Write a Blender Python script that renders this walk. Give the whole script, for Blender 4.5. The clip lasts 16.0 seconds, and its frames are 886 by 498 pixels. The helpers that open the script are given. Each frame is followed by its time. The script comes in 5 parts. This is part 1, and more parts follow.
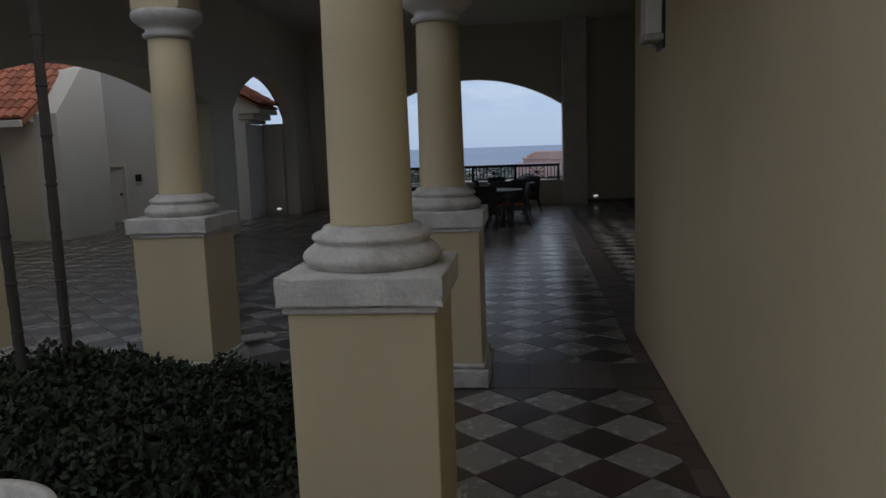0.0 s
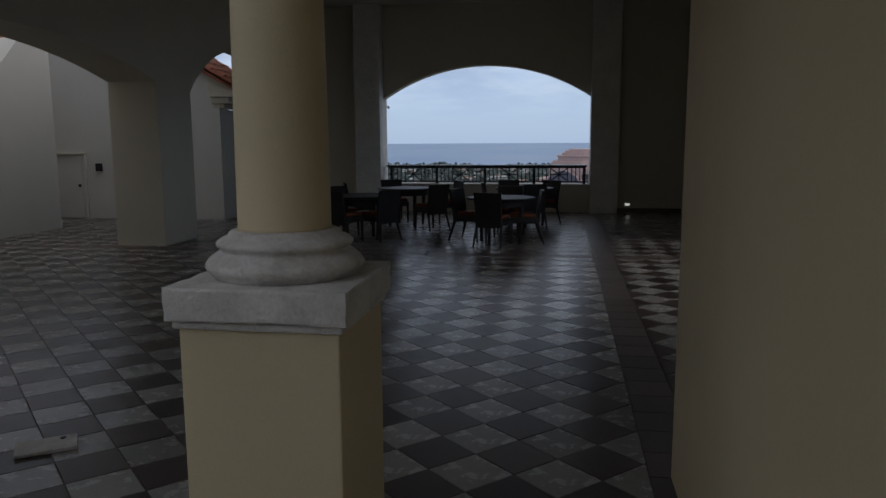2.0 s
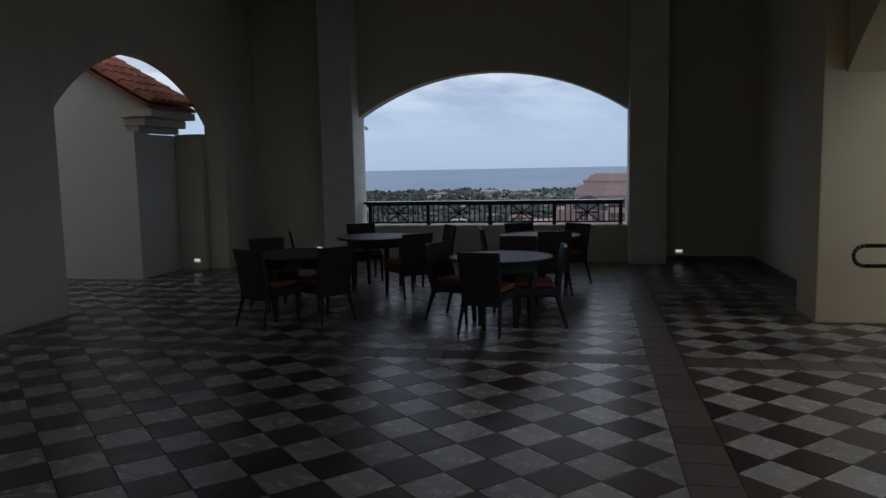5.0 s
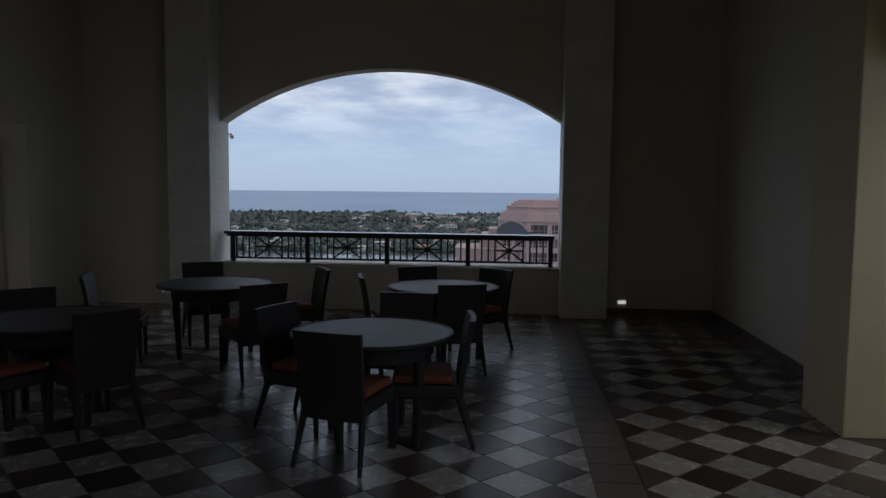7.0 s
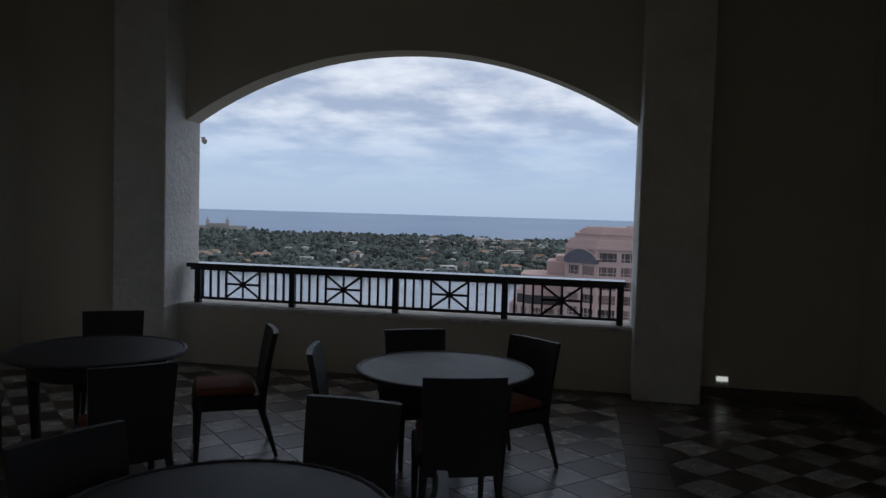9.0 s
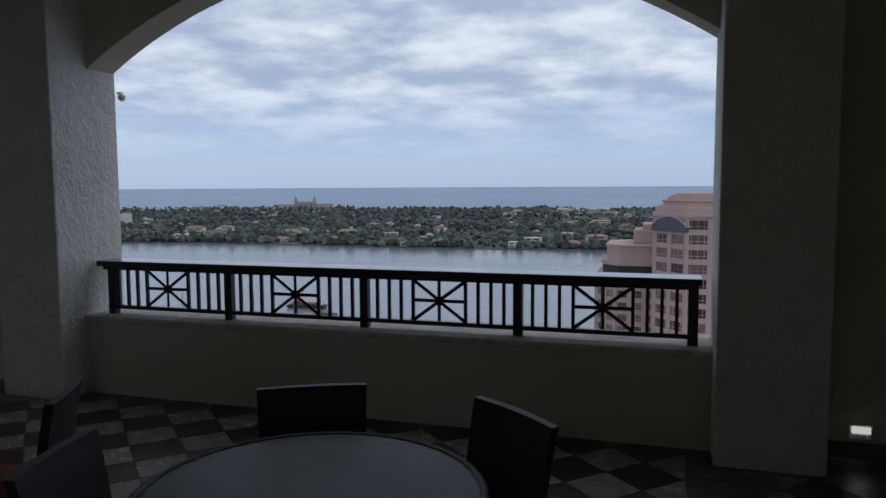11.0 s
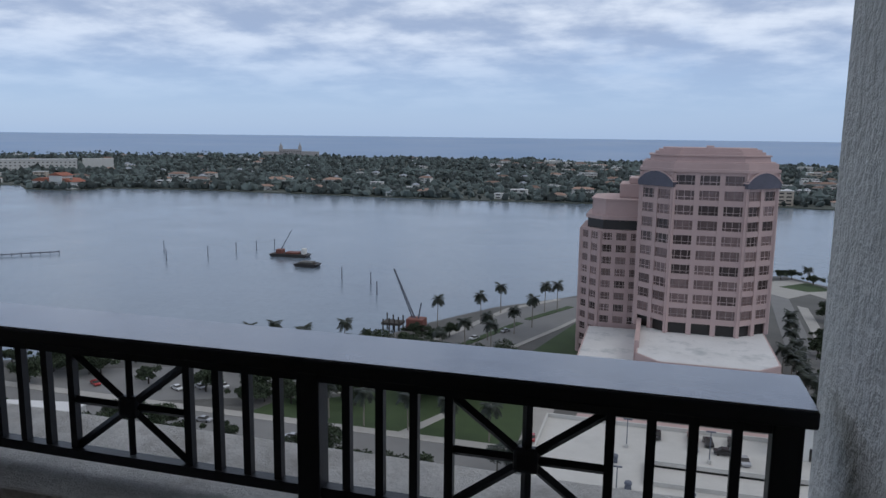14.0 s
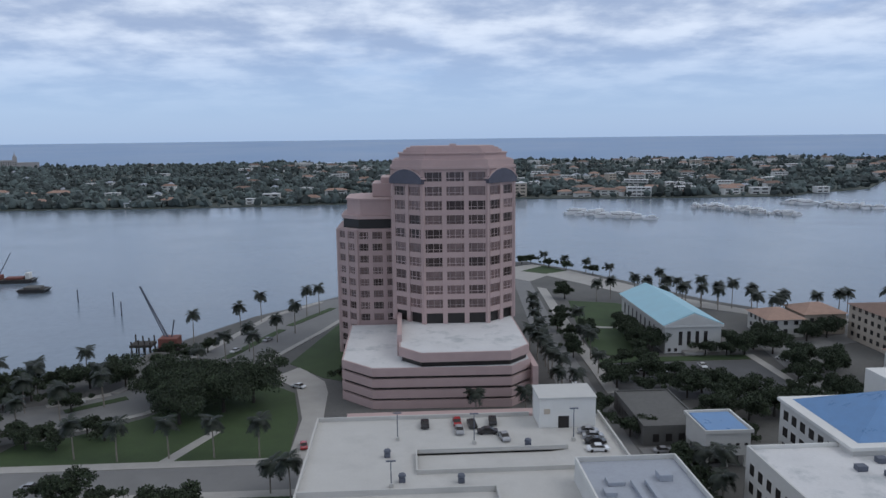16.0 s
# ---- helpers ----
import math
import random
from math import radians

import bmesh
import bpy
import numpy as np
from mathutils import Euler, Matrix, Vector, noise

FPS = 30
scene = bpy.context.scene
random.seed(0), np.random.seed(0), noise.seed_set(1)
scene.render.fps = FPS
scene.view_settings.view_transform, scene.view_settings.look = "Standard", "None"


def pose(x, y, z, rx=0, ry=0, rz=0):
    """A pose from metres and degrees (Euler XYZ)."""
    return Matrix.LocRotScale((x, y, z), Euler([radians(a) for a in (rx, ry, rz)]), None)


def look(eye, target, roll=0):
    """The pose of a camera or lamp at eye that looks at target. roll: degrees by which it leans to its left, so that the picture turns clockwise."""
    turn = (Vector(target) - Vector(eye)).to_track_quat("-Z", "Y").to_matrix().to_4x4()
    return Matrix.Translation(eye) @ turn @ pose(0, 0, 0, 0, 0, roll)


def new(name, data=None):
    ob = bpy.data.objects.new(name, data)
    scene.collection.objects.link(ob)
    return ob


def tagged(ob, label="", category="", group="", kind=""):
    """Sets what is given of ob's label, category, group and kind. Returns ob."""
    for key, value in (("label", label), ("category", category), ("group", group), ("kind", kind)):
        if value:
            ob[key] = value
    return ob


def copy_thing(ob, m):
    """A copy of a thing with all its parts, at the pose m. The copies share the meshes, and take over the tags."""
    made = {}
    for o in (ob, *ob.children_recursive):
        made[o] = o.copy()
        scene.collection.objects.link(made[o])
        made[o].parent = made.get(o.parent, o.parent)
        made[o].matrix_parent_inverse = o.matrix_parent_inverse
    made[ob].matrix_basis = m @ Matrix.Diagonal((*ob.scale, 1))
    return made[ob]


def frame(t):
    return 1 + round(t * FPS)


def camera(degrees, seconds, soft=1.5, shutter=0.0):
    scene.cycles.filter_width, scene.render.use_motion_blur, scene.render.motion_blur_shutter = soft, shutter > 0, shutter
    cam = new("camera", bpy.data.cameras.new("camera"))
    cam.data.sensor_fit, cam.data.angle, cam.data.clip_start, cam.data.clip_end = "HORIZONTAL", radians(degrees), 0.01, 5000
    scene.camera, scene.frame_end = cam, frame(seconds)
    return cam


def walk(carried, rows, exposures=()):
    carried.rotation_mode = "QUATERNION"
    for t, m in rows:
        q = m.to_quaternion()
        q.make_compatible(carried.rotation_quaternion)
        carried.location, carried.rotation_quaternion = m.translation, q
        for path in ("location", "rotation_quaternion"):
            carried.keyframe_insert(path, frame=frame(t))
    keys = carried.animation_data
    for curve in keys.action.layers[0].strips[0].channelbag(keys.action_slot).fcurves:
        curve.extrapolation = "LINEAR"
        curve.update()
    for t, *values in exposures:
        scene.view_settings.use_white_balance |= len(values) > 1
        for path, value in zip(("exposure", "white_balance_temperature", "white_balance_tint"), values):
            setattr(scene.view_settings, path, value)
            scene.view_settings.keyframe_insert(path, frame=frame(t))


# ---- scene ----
cam = camera(62.2, 16.0)
PATH = [
    (0, look((0.286, 0.359, 1.628), (0.054, 2.327, 1.351), -2.0)),
    (0.5, look((0.415, 0.973, 1.655), (0.196, 2.944, 1.392), 1.3)),
    (1, look((0.47, 1.656, 1.66), (0.273, 3.631, 1.412), 0.5)),
    (1.5, look((0.556, 2.394, 1.634), (0.294, 4.36, 1.376), 0.7)),
    (2, look((0.622, 3.081, 1.64), (0.304, 5.034, 1.349), -0.3)),
    (2.5, look((0.671, 3.735, 1.646), (0.298, 5.682, 1.376), 0.2)),
    (3, look((0.664, 4.43, 1.64), (0.185, 6.347, 1.335), -0.4)),
    (3.5, look((0.673, 5.068, 1.687), (0.256, 6.999, 1.374), -0.6)),
    (4, look((0.633, 5.761, 1.705), (0.153, 7.68, 1.412), -1.0)),
    (6.5, look((0.526, 9.341, 1.68), (0.351, 11.327, 1.527), -0.6)),
    (7, look((0.567, 10.097, 1.699), (0.382, 12.082, 1.538), 0.6)),
    (7.5, look((0.647, 10.844, 1.699), (0.416, 12.827, 1.569), -1.0)),
    (8, look((0.565, 11.528, 1.709), (0.309, 13.509, 1.619), 0.1)),
    (10.5, look((0.95, 14.797, 1.687), (0.411, 16.719, 1.559), 0.3)),
    (11, look((0.949, 15.372, 1.685), (0.362, 17.275, 1.511), -0.3)),
    (11.5, look((0.955, 15.965, 1.684), (0.285, 17.834, 1.447), 1.2)),
    (12, look((0.902, 16.504, 1.670), (0.221, 18.375, 1.477), -1.2)),
    (12.5, look((0.914, 17.081, 1.669), (0.197, 18.933, 1.429), 1.3)),
    (13, look((0.855, 17.59, 1.657), (0.174, 19.455, 1.419), 0.0)),
    (13.5, look((0.839, 18.161, 1.644), (0.185, 20.035, 1.399), 0.0)),
    (14, look((0.802, 18.629, 1.641), (0.256, 20.529, 1.333), 0.7)),
    (14.5, look((0.709, 19.049, 1.635), (0.454, 21.012, 1.35), -1.4)),
    (15, look((0.721, 19.49, 1.637), (0.613, 21.472, 1.387), 0.48)),
    (15.5, look((0.621, 19.7, 1.64), (0.611, 21.68, 1.354), 0.54)),
    (16, look((0.541, 19.82, 1.639), (0.642, 21.794, 1.336), -0.7)),
]
walk(cam, PATH, ((0, 0, 6500, 10), (11, 0, 6500, 10), (14, -0.04, 6200, 10), (16, -0.02, 6100, 10)))

# ---- world, sun and exposure ----
scene.view_settings.exposure = 0.0
world = bpy.data.worlds.new("overcast_sky")
scene.world = world
world.use_nodes = True
wn, wl = world.node_tree.nodes, world.node_tree.links
wn.clear()


def wnode(kind, **sets):
    n = wn.new(kind)
    for key, value in sets.items():
        if key in n.inputs:
            n.inputs[key].default_value = value
    return n


def wmath(op, a, b=0.5, c=0.5):
    n = wn.new("ShaderNodeMath")
    n.operation = op
    for k, v in enumerate((a, b, c)):
        if isinstance(v, (int, float)):
            n.inputs[k].default_value = v
        else:
            wl.new(v, n.inputs[k])
    return n.outputs[0]


SUN_EL, SUN_ROT = radians(49), radians(101)
sky = wn.new("ShaderNodeTexSky")
sky.sky_type = "NISHITA"
sky.sun_disc = False
sky.sun_elevation, sky.sun_rotation = SUN_EL, SUN_ROT
sky.air_density, sky.dust_density, sky.ozone_density = 1.0, 0.6, 1.5
coord = wn.new("ShaderNodeTexCoord")
sep = wn.new("ShaderNodeSeparateXYZ")
wl.new(coord.outputs["Generated"], sep.inputs[0])
up = wmath("MAXIMUM", sep.outputs[2], 0.0)
den = wmath("ADD", up, 0.16)
cx, cy = wmath("DIVIDE", sep.outputs[0], den), wmath("DIVIDE", sep.outputs[1], den)
comb = wn.new("ShaderNodeCombineXYZ")
wl.new(cx, comb.inputs[0]), wl.new(cy, comb.inputs[1])


def wnoise(scale, detail, rough, shift):
    m = wn.new("ShaderNodeMapping")
    m.inputs["Location"].default_value = shift
    wl.new(comb.outputs[0], m.inputs["Vector"])
    n = wn.new("ShaderNodeTexNoise")
    n.inputs["Scale"].default_value, n.inputs["Detail"].default_value, n.inputs["Roughness"].default_value = scale, detail, rough
    wl.new(m.outputs[0], n.inputs["Vector"])
    return n.outputs["Fac"]


def wramp(value, a, b):
    n = wn.new("ShaderNodeMapRange")
    n.interpolation_type = "SMOOTHSTEP"
    n.inputs["From Min"].default_value, n.inputs["From Max"].default_value = a, b
    wl.new(value, n.inputs["Value"])
    return n.outputs[0]


def wmix(fac, a, b):
    n = wn.new("ShaderNodeMix")
    n.data_type = "RGBA"
    for sock, v in ((n.inputs[0], fac), (n.inputs[6], a), (n.inputs[7], b)):
        if isinstance(v, (int, float, tuple)):
            sock.default_value = v
        else:
            wl.new(v, sock)
    return n.outputs[2]


cover = wramp(wnoise(0.8, 9, 0.54, (3.1, 0.4, 0)), 0.18, 0.42)
cover = wmath("MULTIPLY", cover, wramp(sep.outputs[2], 0.015, 0.16))
bright = wramp(wnoise(2.1, 8, 0.56, (1.3, 2.7, 0)), 0.36, 0.68)
cloud = wmix(bright, (4.1, 5.0, 6.8, 1), (8.8, 9.4, 10.4, 1))
haze = wmix(wramp(sep.outputs[2], 0.0, 0.30), (4.6, 6.3, 9.2, 1), (3.7, 5.4, 9.3, 1))
clear = wmix(0.75, sky.outputs[0], haze)
cloud = wmix(wramp(sep.outputs[2], 0.35, 0.9), cloud, (6.2, 6.2, 6.2, 1))
mixed = wmix(wmath("MULTIPLY", cover, 0.93), clear, cloud)
bg = wn.new("ShaderNodeBackground")
bg.inputs["Strength"].default_value = 0.092
wl.new(mixed, bg.inputs["Color"])
wo = wn.new("ShaderNodeOutputWorld")
wl.new(bg.outputs[0], wo.inputs["Surface"])

sun_data = bpy.data.lights.new("sun", "SUN")
sun_data.energy, sun_data.angle, sun_data.color = 0.55, radians(30), (1.0, 0.96, 0.9)
sun = new("sun", sun_data)
# from behind the camera and to its right, high
sun.matrix_world = look((0, 0, 60), (-52, 10, 0))


# ---- materials ----
def material(name, color, rough=0.8, metal=0.0, vary=0.12, scale=6.0, fine=60.0, bump=0.15, stain=0.0, stain_color=(0.1, 0.09, 0.08), stain_scale=1.2,
             random_obj=0.0, random_island=0.0, spec=0.5, coat=0.0, dist=0.01):
    m = bpy.data.materials.new(name)
    m.use_nodes = True
    n, l = m.node_tree.nodes, m.node_tree.links
    p = n["Principled BSDF"]
    p.inputs["Roughness"].default_value, p.inputs["Metallic"].default_value = rough, metal
    p.inputs["Specular IOR Level"].default_value = spec
    p.inputs["Coat Weight"].default_value = coat
    tc = n.new("ShaderNodeTexCoord")

    def tex(s, d=5.0, r=0.6):
        t = n.new("ShaderNodeTexNoise")
        t.inputs["Scale"].default_value, t.inputs["Detail"].default_value, t.inputs["Roughness"].default_value = s, d, r
        l.new(tc.outputs["Object"], t.inputs["Vector"])
        return t.outputs["Fac"]

    def mul(fac, lo, hi, col):
        r = n.new("ShaderNodeMapRange")
        r.inputs["From Min"].default_value, r.inputs["From Max"].default_value = 0.25, 0.75
        r.inputs["To Min"].default_value, r.inputs["To Max"].default_value = lo, hi
        l.new(fac, r.inputs["Value"])
        v = n.new("ShaderNodeVectorMath")
        v.operation = "SCALE"
        l.new(col, v.inputs[0]), l.new(r.outputs[0], v.inputs["Scale"])
        return v.outputs[0]

    rgb = n.new("ShaderNodeRGB")
    rgb.outputs[0].default_value = (*color, 1)
    col = rgb.outputs[0]
    big = tex(scale)
    small = tex(fine, 4.0, 0.7)
    if vary:
        col = mul(big, 1 - vary, 1 + vary, col)
        col = mul(small, 1 - vary * 0.6, 1 + vary * 0.6, col)
    if random_obj:
        oi = n.new("ShaderNodeObjectInfo")
        col = mul(oi.outputs["Random"], 1 - random_obj, 1 + random_obj, col)
    if random_island:
        gi = n.new("ShaderNodeNewGeometry")
        col = mul(gi.outputs["Random Per Island"], 1 - random_island, 1 + random_island, col)
    if stain:
        st = n.new("ShaderNodeMapRange")
        st.inputs["From Min"].default_value, st.inputs["From Max"].default_value = 0.52, 0.75
        st.inputs["To Max"].default_value = stain
        l.new(tex(stain_scale, 8.0, 0.65), st.inputs["Value"])
        mx = n.new("ShaderNodeMix")
        mx.data_type = "RGBA"
        mx.inputs[7].default_value = (*stain_color, 1)
        l.new(st.outputs[0], mx.inputs[0]), l.new(col, mx.inputs[6])
        col = mx.outputs[2]
    l.new(col, p.inputs["Base Color"])
    rr = n.new("ShaderNodeMapRange")
    rr.inputs["To Min"].default_value, rr.inputs["To Max"].default_value = max(0.02, rough - 0.1), min(1, rough + 0.1)
    l.new(big, rr.inputs["Value"]), l.new(rr.outputs[0], p.inputs["Roughness"])
    if bump:
        b = n.new("ShaderNodeBump")
        b.inputs["Strength"].default_value, b.inputs["Distance"].default_value = bump, dist
        l.new(small, b.inputs["Height"]), l.new(b.outputs[0], p.inputs["Normal"])
    return m


M = {}
M["cream"] = material("cream_stucco", (0.62, 0.52, 0.34), 0.85, vary=0.05, scale=1.5, fine=90, bump=0.35, stain=0.12, stain_color=(0.35, 0.29, 0.2))
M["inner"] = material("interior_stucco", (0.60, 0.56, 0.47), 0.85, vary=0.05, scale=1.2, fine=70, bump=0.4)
M["white"] = material("white_stucco", (0.62, 0.61, 0.585), 0.85, vary=0.04, scale=0.8, fine=45, bump=0.5, stain=0.12, stain_color=(0.45, 0.44, 0.42))
M["rough"] = material("rough_white_stucco", (0.72, 0.71, 0.68), 0.9, vary=0.1, scale=3, fine=13, bump=1.0, dist=0.03, stain=0.15, stain_color=(0.4, 0.4, 0.4))
M["ceiling"] = material("ceiling_plaster", (0.60, 0.57, 0.50), 0.9, vary=0.04, scale=1, fine=50, bump=0.2)
M["stone"] = material("cast_stone", (0.64, 0.62, 0.59), 0.88, vary=0.2, scale=6, fine=75, bump=0.9, stain=0.75, stain_color=(0.26, 0.23, 0.19), stain_scale=4)
M["tile_light"] = material("light_quarry_tile", (0.31, 0.297, 0.278), 0.26, vary=0.09, scale=9, fine=34, bump=0.14, random_obj=0.16, random_island=0.18, stain=0.3, stain_color=(0.2, 0.17, 0.15), stain_scale=3)
M["tile_dark"] = material("dark_quarry_tile", (0.052, 0.039, 0.035), 0.32, vary=0.18, scale=9, fine=34, bump=0.14, random_obj=0.3, random_island=0.35, stain=0.3, stain_color=(0.13, 0.07, 0.05), stain_scale=2)
M["band"] = material("brown_band_tile", (0.11, 0.085, 0.075), 0.4, vary=0.15, scale=5, fine=60, bump=0.08, random_obj=0.15, random_island=0.15)
M["grout"] = material("grey_grout", (0.13, 0.12, 0.11), 0.9, vary=0.1, fine=90, bump=0.2)
M["iron"] = material("black_iron", (0.012, 0.013, 0.02), 0.4, metal=0.0, vary=0.1, scale=12, fine=90, bump=0.1)
# paler than the black iron: the sky's reflection is put into this colour
M["rail_sheen"] = material("cap_rail_sky_sheen", (0.32, 0.33, 0.36), 0.2, metal=0.6, vary=0.15, scale=5, fine=80, bump=0.03, stain=0.3, stain_color=(0.05, 0.05, 0.06), stain_scale=4)
M["wicker"] = material("dark_wicker", (0.010, 0.009, 0.009), 0.5, vary=0.3, scale=20, fine=170, bump=0.7)
M["table_top"] = material("dark_table_top", (0.020, 0.019, 0.021), 0.5, vary=0.2, scale=9, fine=140, bump=0.25)
M["seat"] = material("orange_cushion", (0.18, 0.05, 0.019), 0.9, vary=0.1, scale=9, fine=160, bump=0.3)
M["plastic"] = material("white_plastic", (0.88, 0.88, 0.86), 0.4, vary=0.02, bump=0.0)
M["guide_glow"] = material("lit_frosted_lens", (0.85, 0.85, 0.83), 0.5, vary=0.02, bump=0.0)
M["guide_glow"].node_tree.nodes["Principled BSDF"].inputs["Emission Color"].default_value = (0.95, 1.0, 0.98, 1)
M["guide_glow"].node_tree.nodes["Principled BSDF"].inputs["Emission Strength"].default_value = 0.5
M["clay"] = material("clay_tile", (0.36, 0.13, 0.08), 0.85, vary=0.2, scale=3, fine=40, bump=0.3, random_island=0.25, stain=0.3, stain_color=(0.12, 0.09, 0.08), stain_scale=1.5)
M["leaf"] = material("shrub_leaf", (0.015, 0.026, 0.010), 0.75, vary=0.3, scale=4, fine=30, bump=0.0, random_island=0.5)
M["soil"] = material("planting_soil", (0.04, 0.03, 0.022), 0.95, vary=0.3, scale=8, fine=70, bump=0.6)
M["bark"] = material("grey_bark", (0.05, 0.043, 0.037), 0.9, vary=0.3, scale=8, fine=60, bump=0.5)


# ---- mesh helpers ----
def part(name, bm, mat, parent=None, label="", smooth=False):
    me = bpy.data.meshes.new(name)
    bm.to_mesh(me)
    bm.free()
    me.materials.append(mat)
    if smooth:
        me.shade_smooth()
    ob = new(name, me)
    if parent is not None:
        ob.parent = parent
    if label:
        ob["label"] = label
    return ob


def thing(name, label, category, group="", at=None):
    ob = new(name)
    ob.empty_display_size = 0.1
    if at is not None:
        ob.matrix_world = at
    return tagged(ob, label, category, group)


def box(x0, x1, y0, y1, z0, z1, bevel=0.0, bm=None, m=None):
    own = bm is None
    bm = bm or bmesh.new()
    c = Matrix.LocRotScale(((x0 + x1) / 2, (y0 + y1) / 2, (z0 + z1) / 2), None, (abs(x1 - x0), abs(y1 - y0), abs(z1 - z0)))
    made = bmesh.ops.create_cube(bm, size=1, matrix=(m @ c) if m else c)
    if bevel:
        edges = {e for v in made["verts"] for e in v.link_edges}
        bmesh.ops.bevel(bm, geom=list(edges), offset=bevel, segments=2, affect="EDGES", profile=0.5)
    return bm


def tube(a, b, r, r2=None, n=8, bm=None, caps=True):
    bm = bm or bmesh.new()
    a, b = Vector(a), Vector(b)
    m = Matrix.Translation((a + b) / 2) @ (b - a).to_track_quat("Z", "Y").to_matrix().to_4x4()
    bmesh.ops.create_cone(bm, cap_ends=caps, segments=n, radius1=r, radius2=r if r2 is None else r2, depth=(b - a).length, matrix=m)
    return bm


def lathe(profile, n=40, at=(0, 0, 0), bm=None):
    bm = bm or bmesh.new()
    rings = []
    for r, z in profile:
        rings.append([bm.verts.new((at[0] + r * math.cos(2 * math.pi * k / n), at[1] + r * math.sin(2 * math.pi * k / n), at[2] + z)) for k in range(n)])
    for a, b in zip(rings, rings[1:]):
        for k in range(n):
            bm.faces.new((a[k], a[(k + 1) % n], b[(k + 1) % n], b[k]))
    bm.faces.new(rings[0][::-1]), bm.faces.new(rings[-1])
    return bm


def prism(outline, y0, y1, axis="y"):
    """A solid from an outline in a plane, from y0 to y1 along the axis."""
    bm = bmesh.new()
    put = {"y": lambda p, d: (p[0], d, p[1]), "x": lambda p, d: (d, p[0], p[1]), "z": lambda p, d: (p[0], p[1], d)}[axis]
    a = [bm.verts.new(put(p, y0)) for p in outline]
    b = [bm.verts.new(put(p, y1)) for p in outline]
    k = len(outline)
    for i in range(k):
        bm.faces.new((a[i], a[(i + 1) % k], b[(i + 1) % k], b[i]))
    fa, fb = bm.faces.new(a), bm.faces.new(b)
    fa.normal_update(), fb.normal_update()
    bmesh.ops.triangulate(bm, faces=[fa, fb])
    bmesh.ops.recalc_face_normals(bm, faces=bm.faces)
    return bm


def arc(x0, x1, z_spring, z_crown, n=28, power=2.0):
    """Points of a segmental arch from x0 to x1."""
    h, w = z_crown - z_spring, (x1 - x0) / 2
    rad = (w * w + h * h) / (2 * h)
    out = []
    for k in range(n + 1):
        if h >= w:
            a = math.pi * (1 - k / n)
            out.append(((x0 + x1) / 2 + w * math.cos(a), z_spring + h * math.sin(a)))
        else:
            half = math.asin(w / rad)
            a = -half + 2 * half * k / n
            out.append(((x0 + x1) / 2 + rad * math.sin(a), z_crown - rad + rad * math.cos(a)))
    return out


def structure(name, bm, mat, label, smooth=False):
    ob = part(name, bm, mat, None, smooth=smooth)
    return tagged(ob, label, name.split("_")[0], kind="structure")


# ---- the loggia: walls, piers, ceiling ----
CEIL = 4.75
OP_L, OP_R, SPRING, CROWN = -3.59, 1.232, 2.63, 3.36
bm = prism([(-5.63, 0.0), (OP_L, 0.0), (OP_L, SPRING)] + arc(OP_L, OP_R, SPRING, CROWN)[1:-1] + [(OP_R, SPRING), (OP_R, 0.0), (3.34, 0.0), (3.34, CEIL), (-5.63, CEIL)], 20.30, 20.60)
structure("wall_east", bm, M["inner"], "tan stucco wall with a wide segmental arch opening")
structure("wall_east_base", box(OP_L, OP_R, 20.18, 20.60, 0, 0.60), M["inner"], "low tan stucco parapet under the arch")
bm = box(OP_L + 0.006, OP_R - 0.006, 20.15, 20.68, 0.60, 0.645, 0.012)
structure("trim_coping", bm, M["stone"], "pale cast stone coping on the parapet")
for k, (a, b) in enumerate(((OP_L - 0.60, OP_L + 0.006), (OP_R - 0.006, OP_R + 0.61))):
    structure(f"wall_pilaster_{k + 1}", box(a, b, 19.91, 20.62, 0, CEIL, 0.012), M["rough"], "plain stucco pilaster beside the arch")
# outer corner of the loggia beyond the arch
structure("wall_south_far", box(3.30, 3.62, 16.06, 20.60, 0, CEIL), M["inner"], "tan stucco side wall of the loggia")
structure("wall_pier_south", box(2.885, 3.62, 15.335, 16.06, 0, CEIL, 0.012), M["cream"], "cream stucco end pier lit by daylight")
structure("wall_corridor", box(1.168, 1.75, -9.0, 6.60, 0, CEIL, 0.02), M["cream"], "long cream stucco wall beside the walkway")
structure("wall_corridor_return", box(1.75, 6.0, 6.25, 6.578, 0, CEIL), M["cream"], "cream stucco return wall behind the corridor wall")
# north arcade
AX0, AX1 = -6.44, -5.62


def arcade(y0, y1, x0, arches):
    pts = [(y0, 0.0)]
    for a, b, zs, zc in arches:
        pts += [(a, 0.0), (a, zs)] + arc(a, b, zs, zc, 24)[1:-1] + [(b, zs), (b, 0.0)]
    pts += [(y1, 0.0), (y1, CEIL), (y0, CEIL)]
    return prism(pts, x0, AX1, "x")


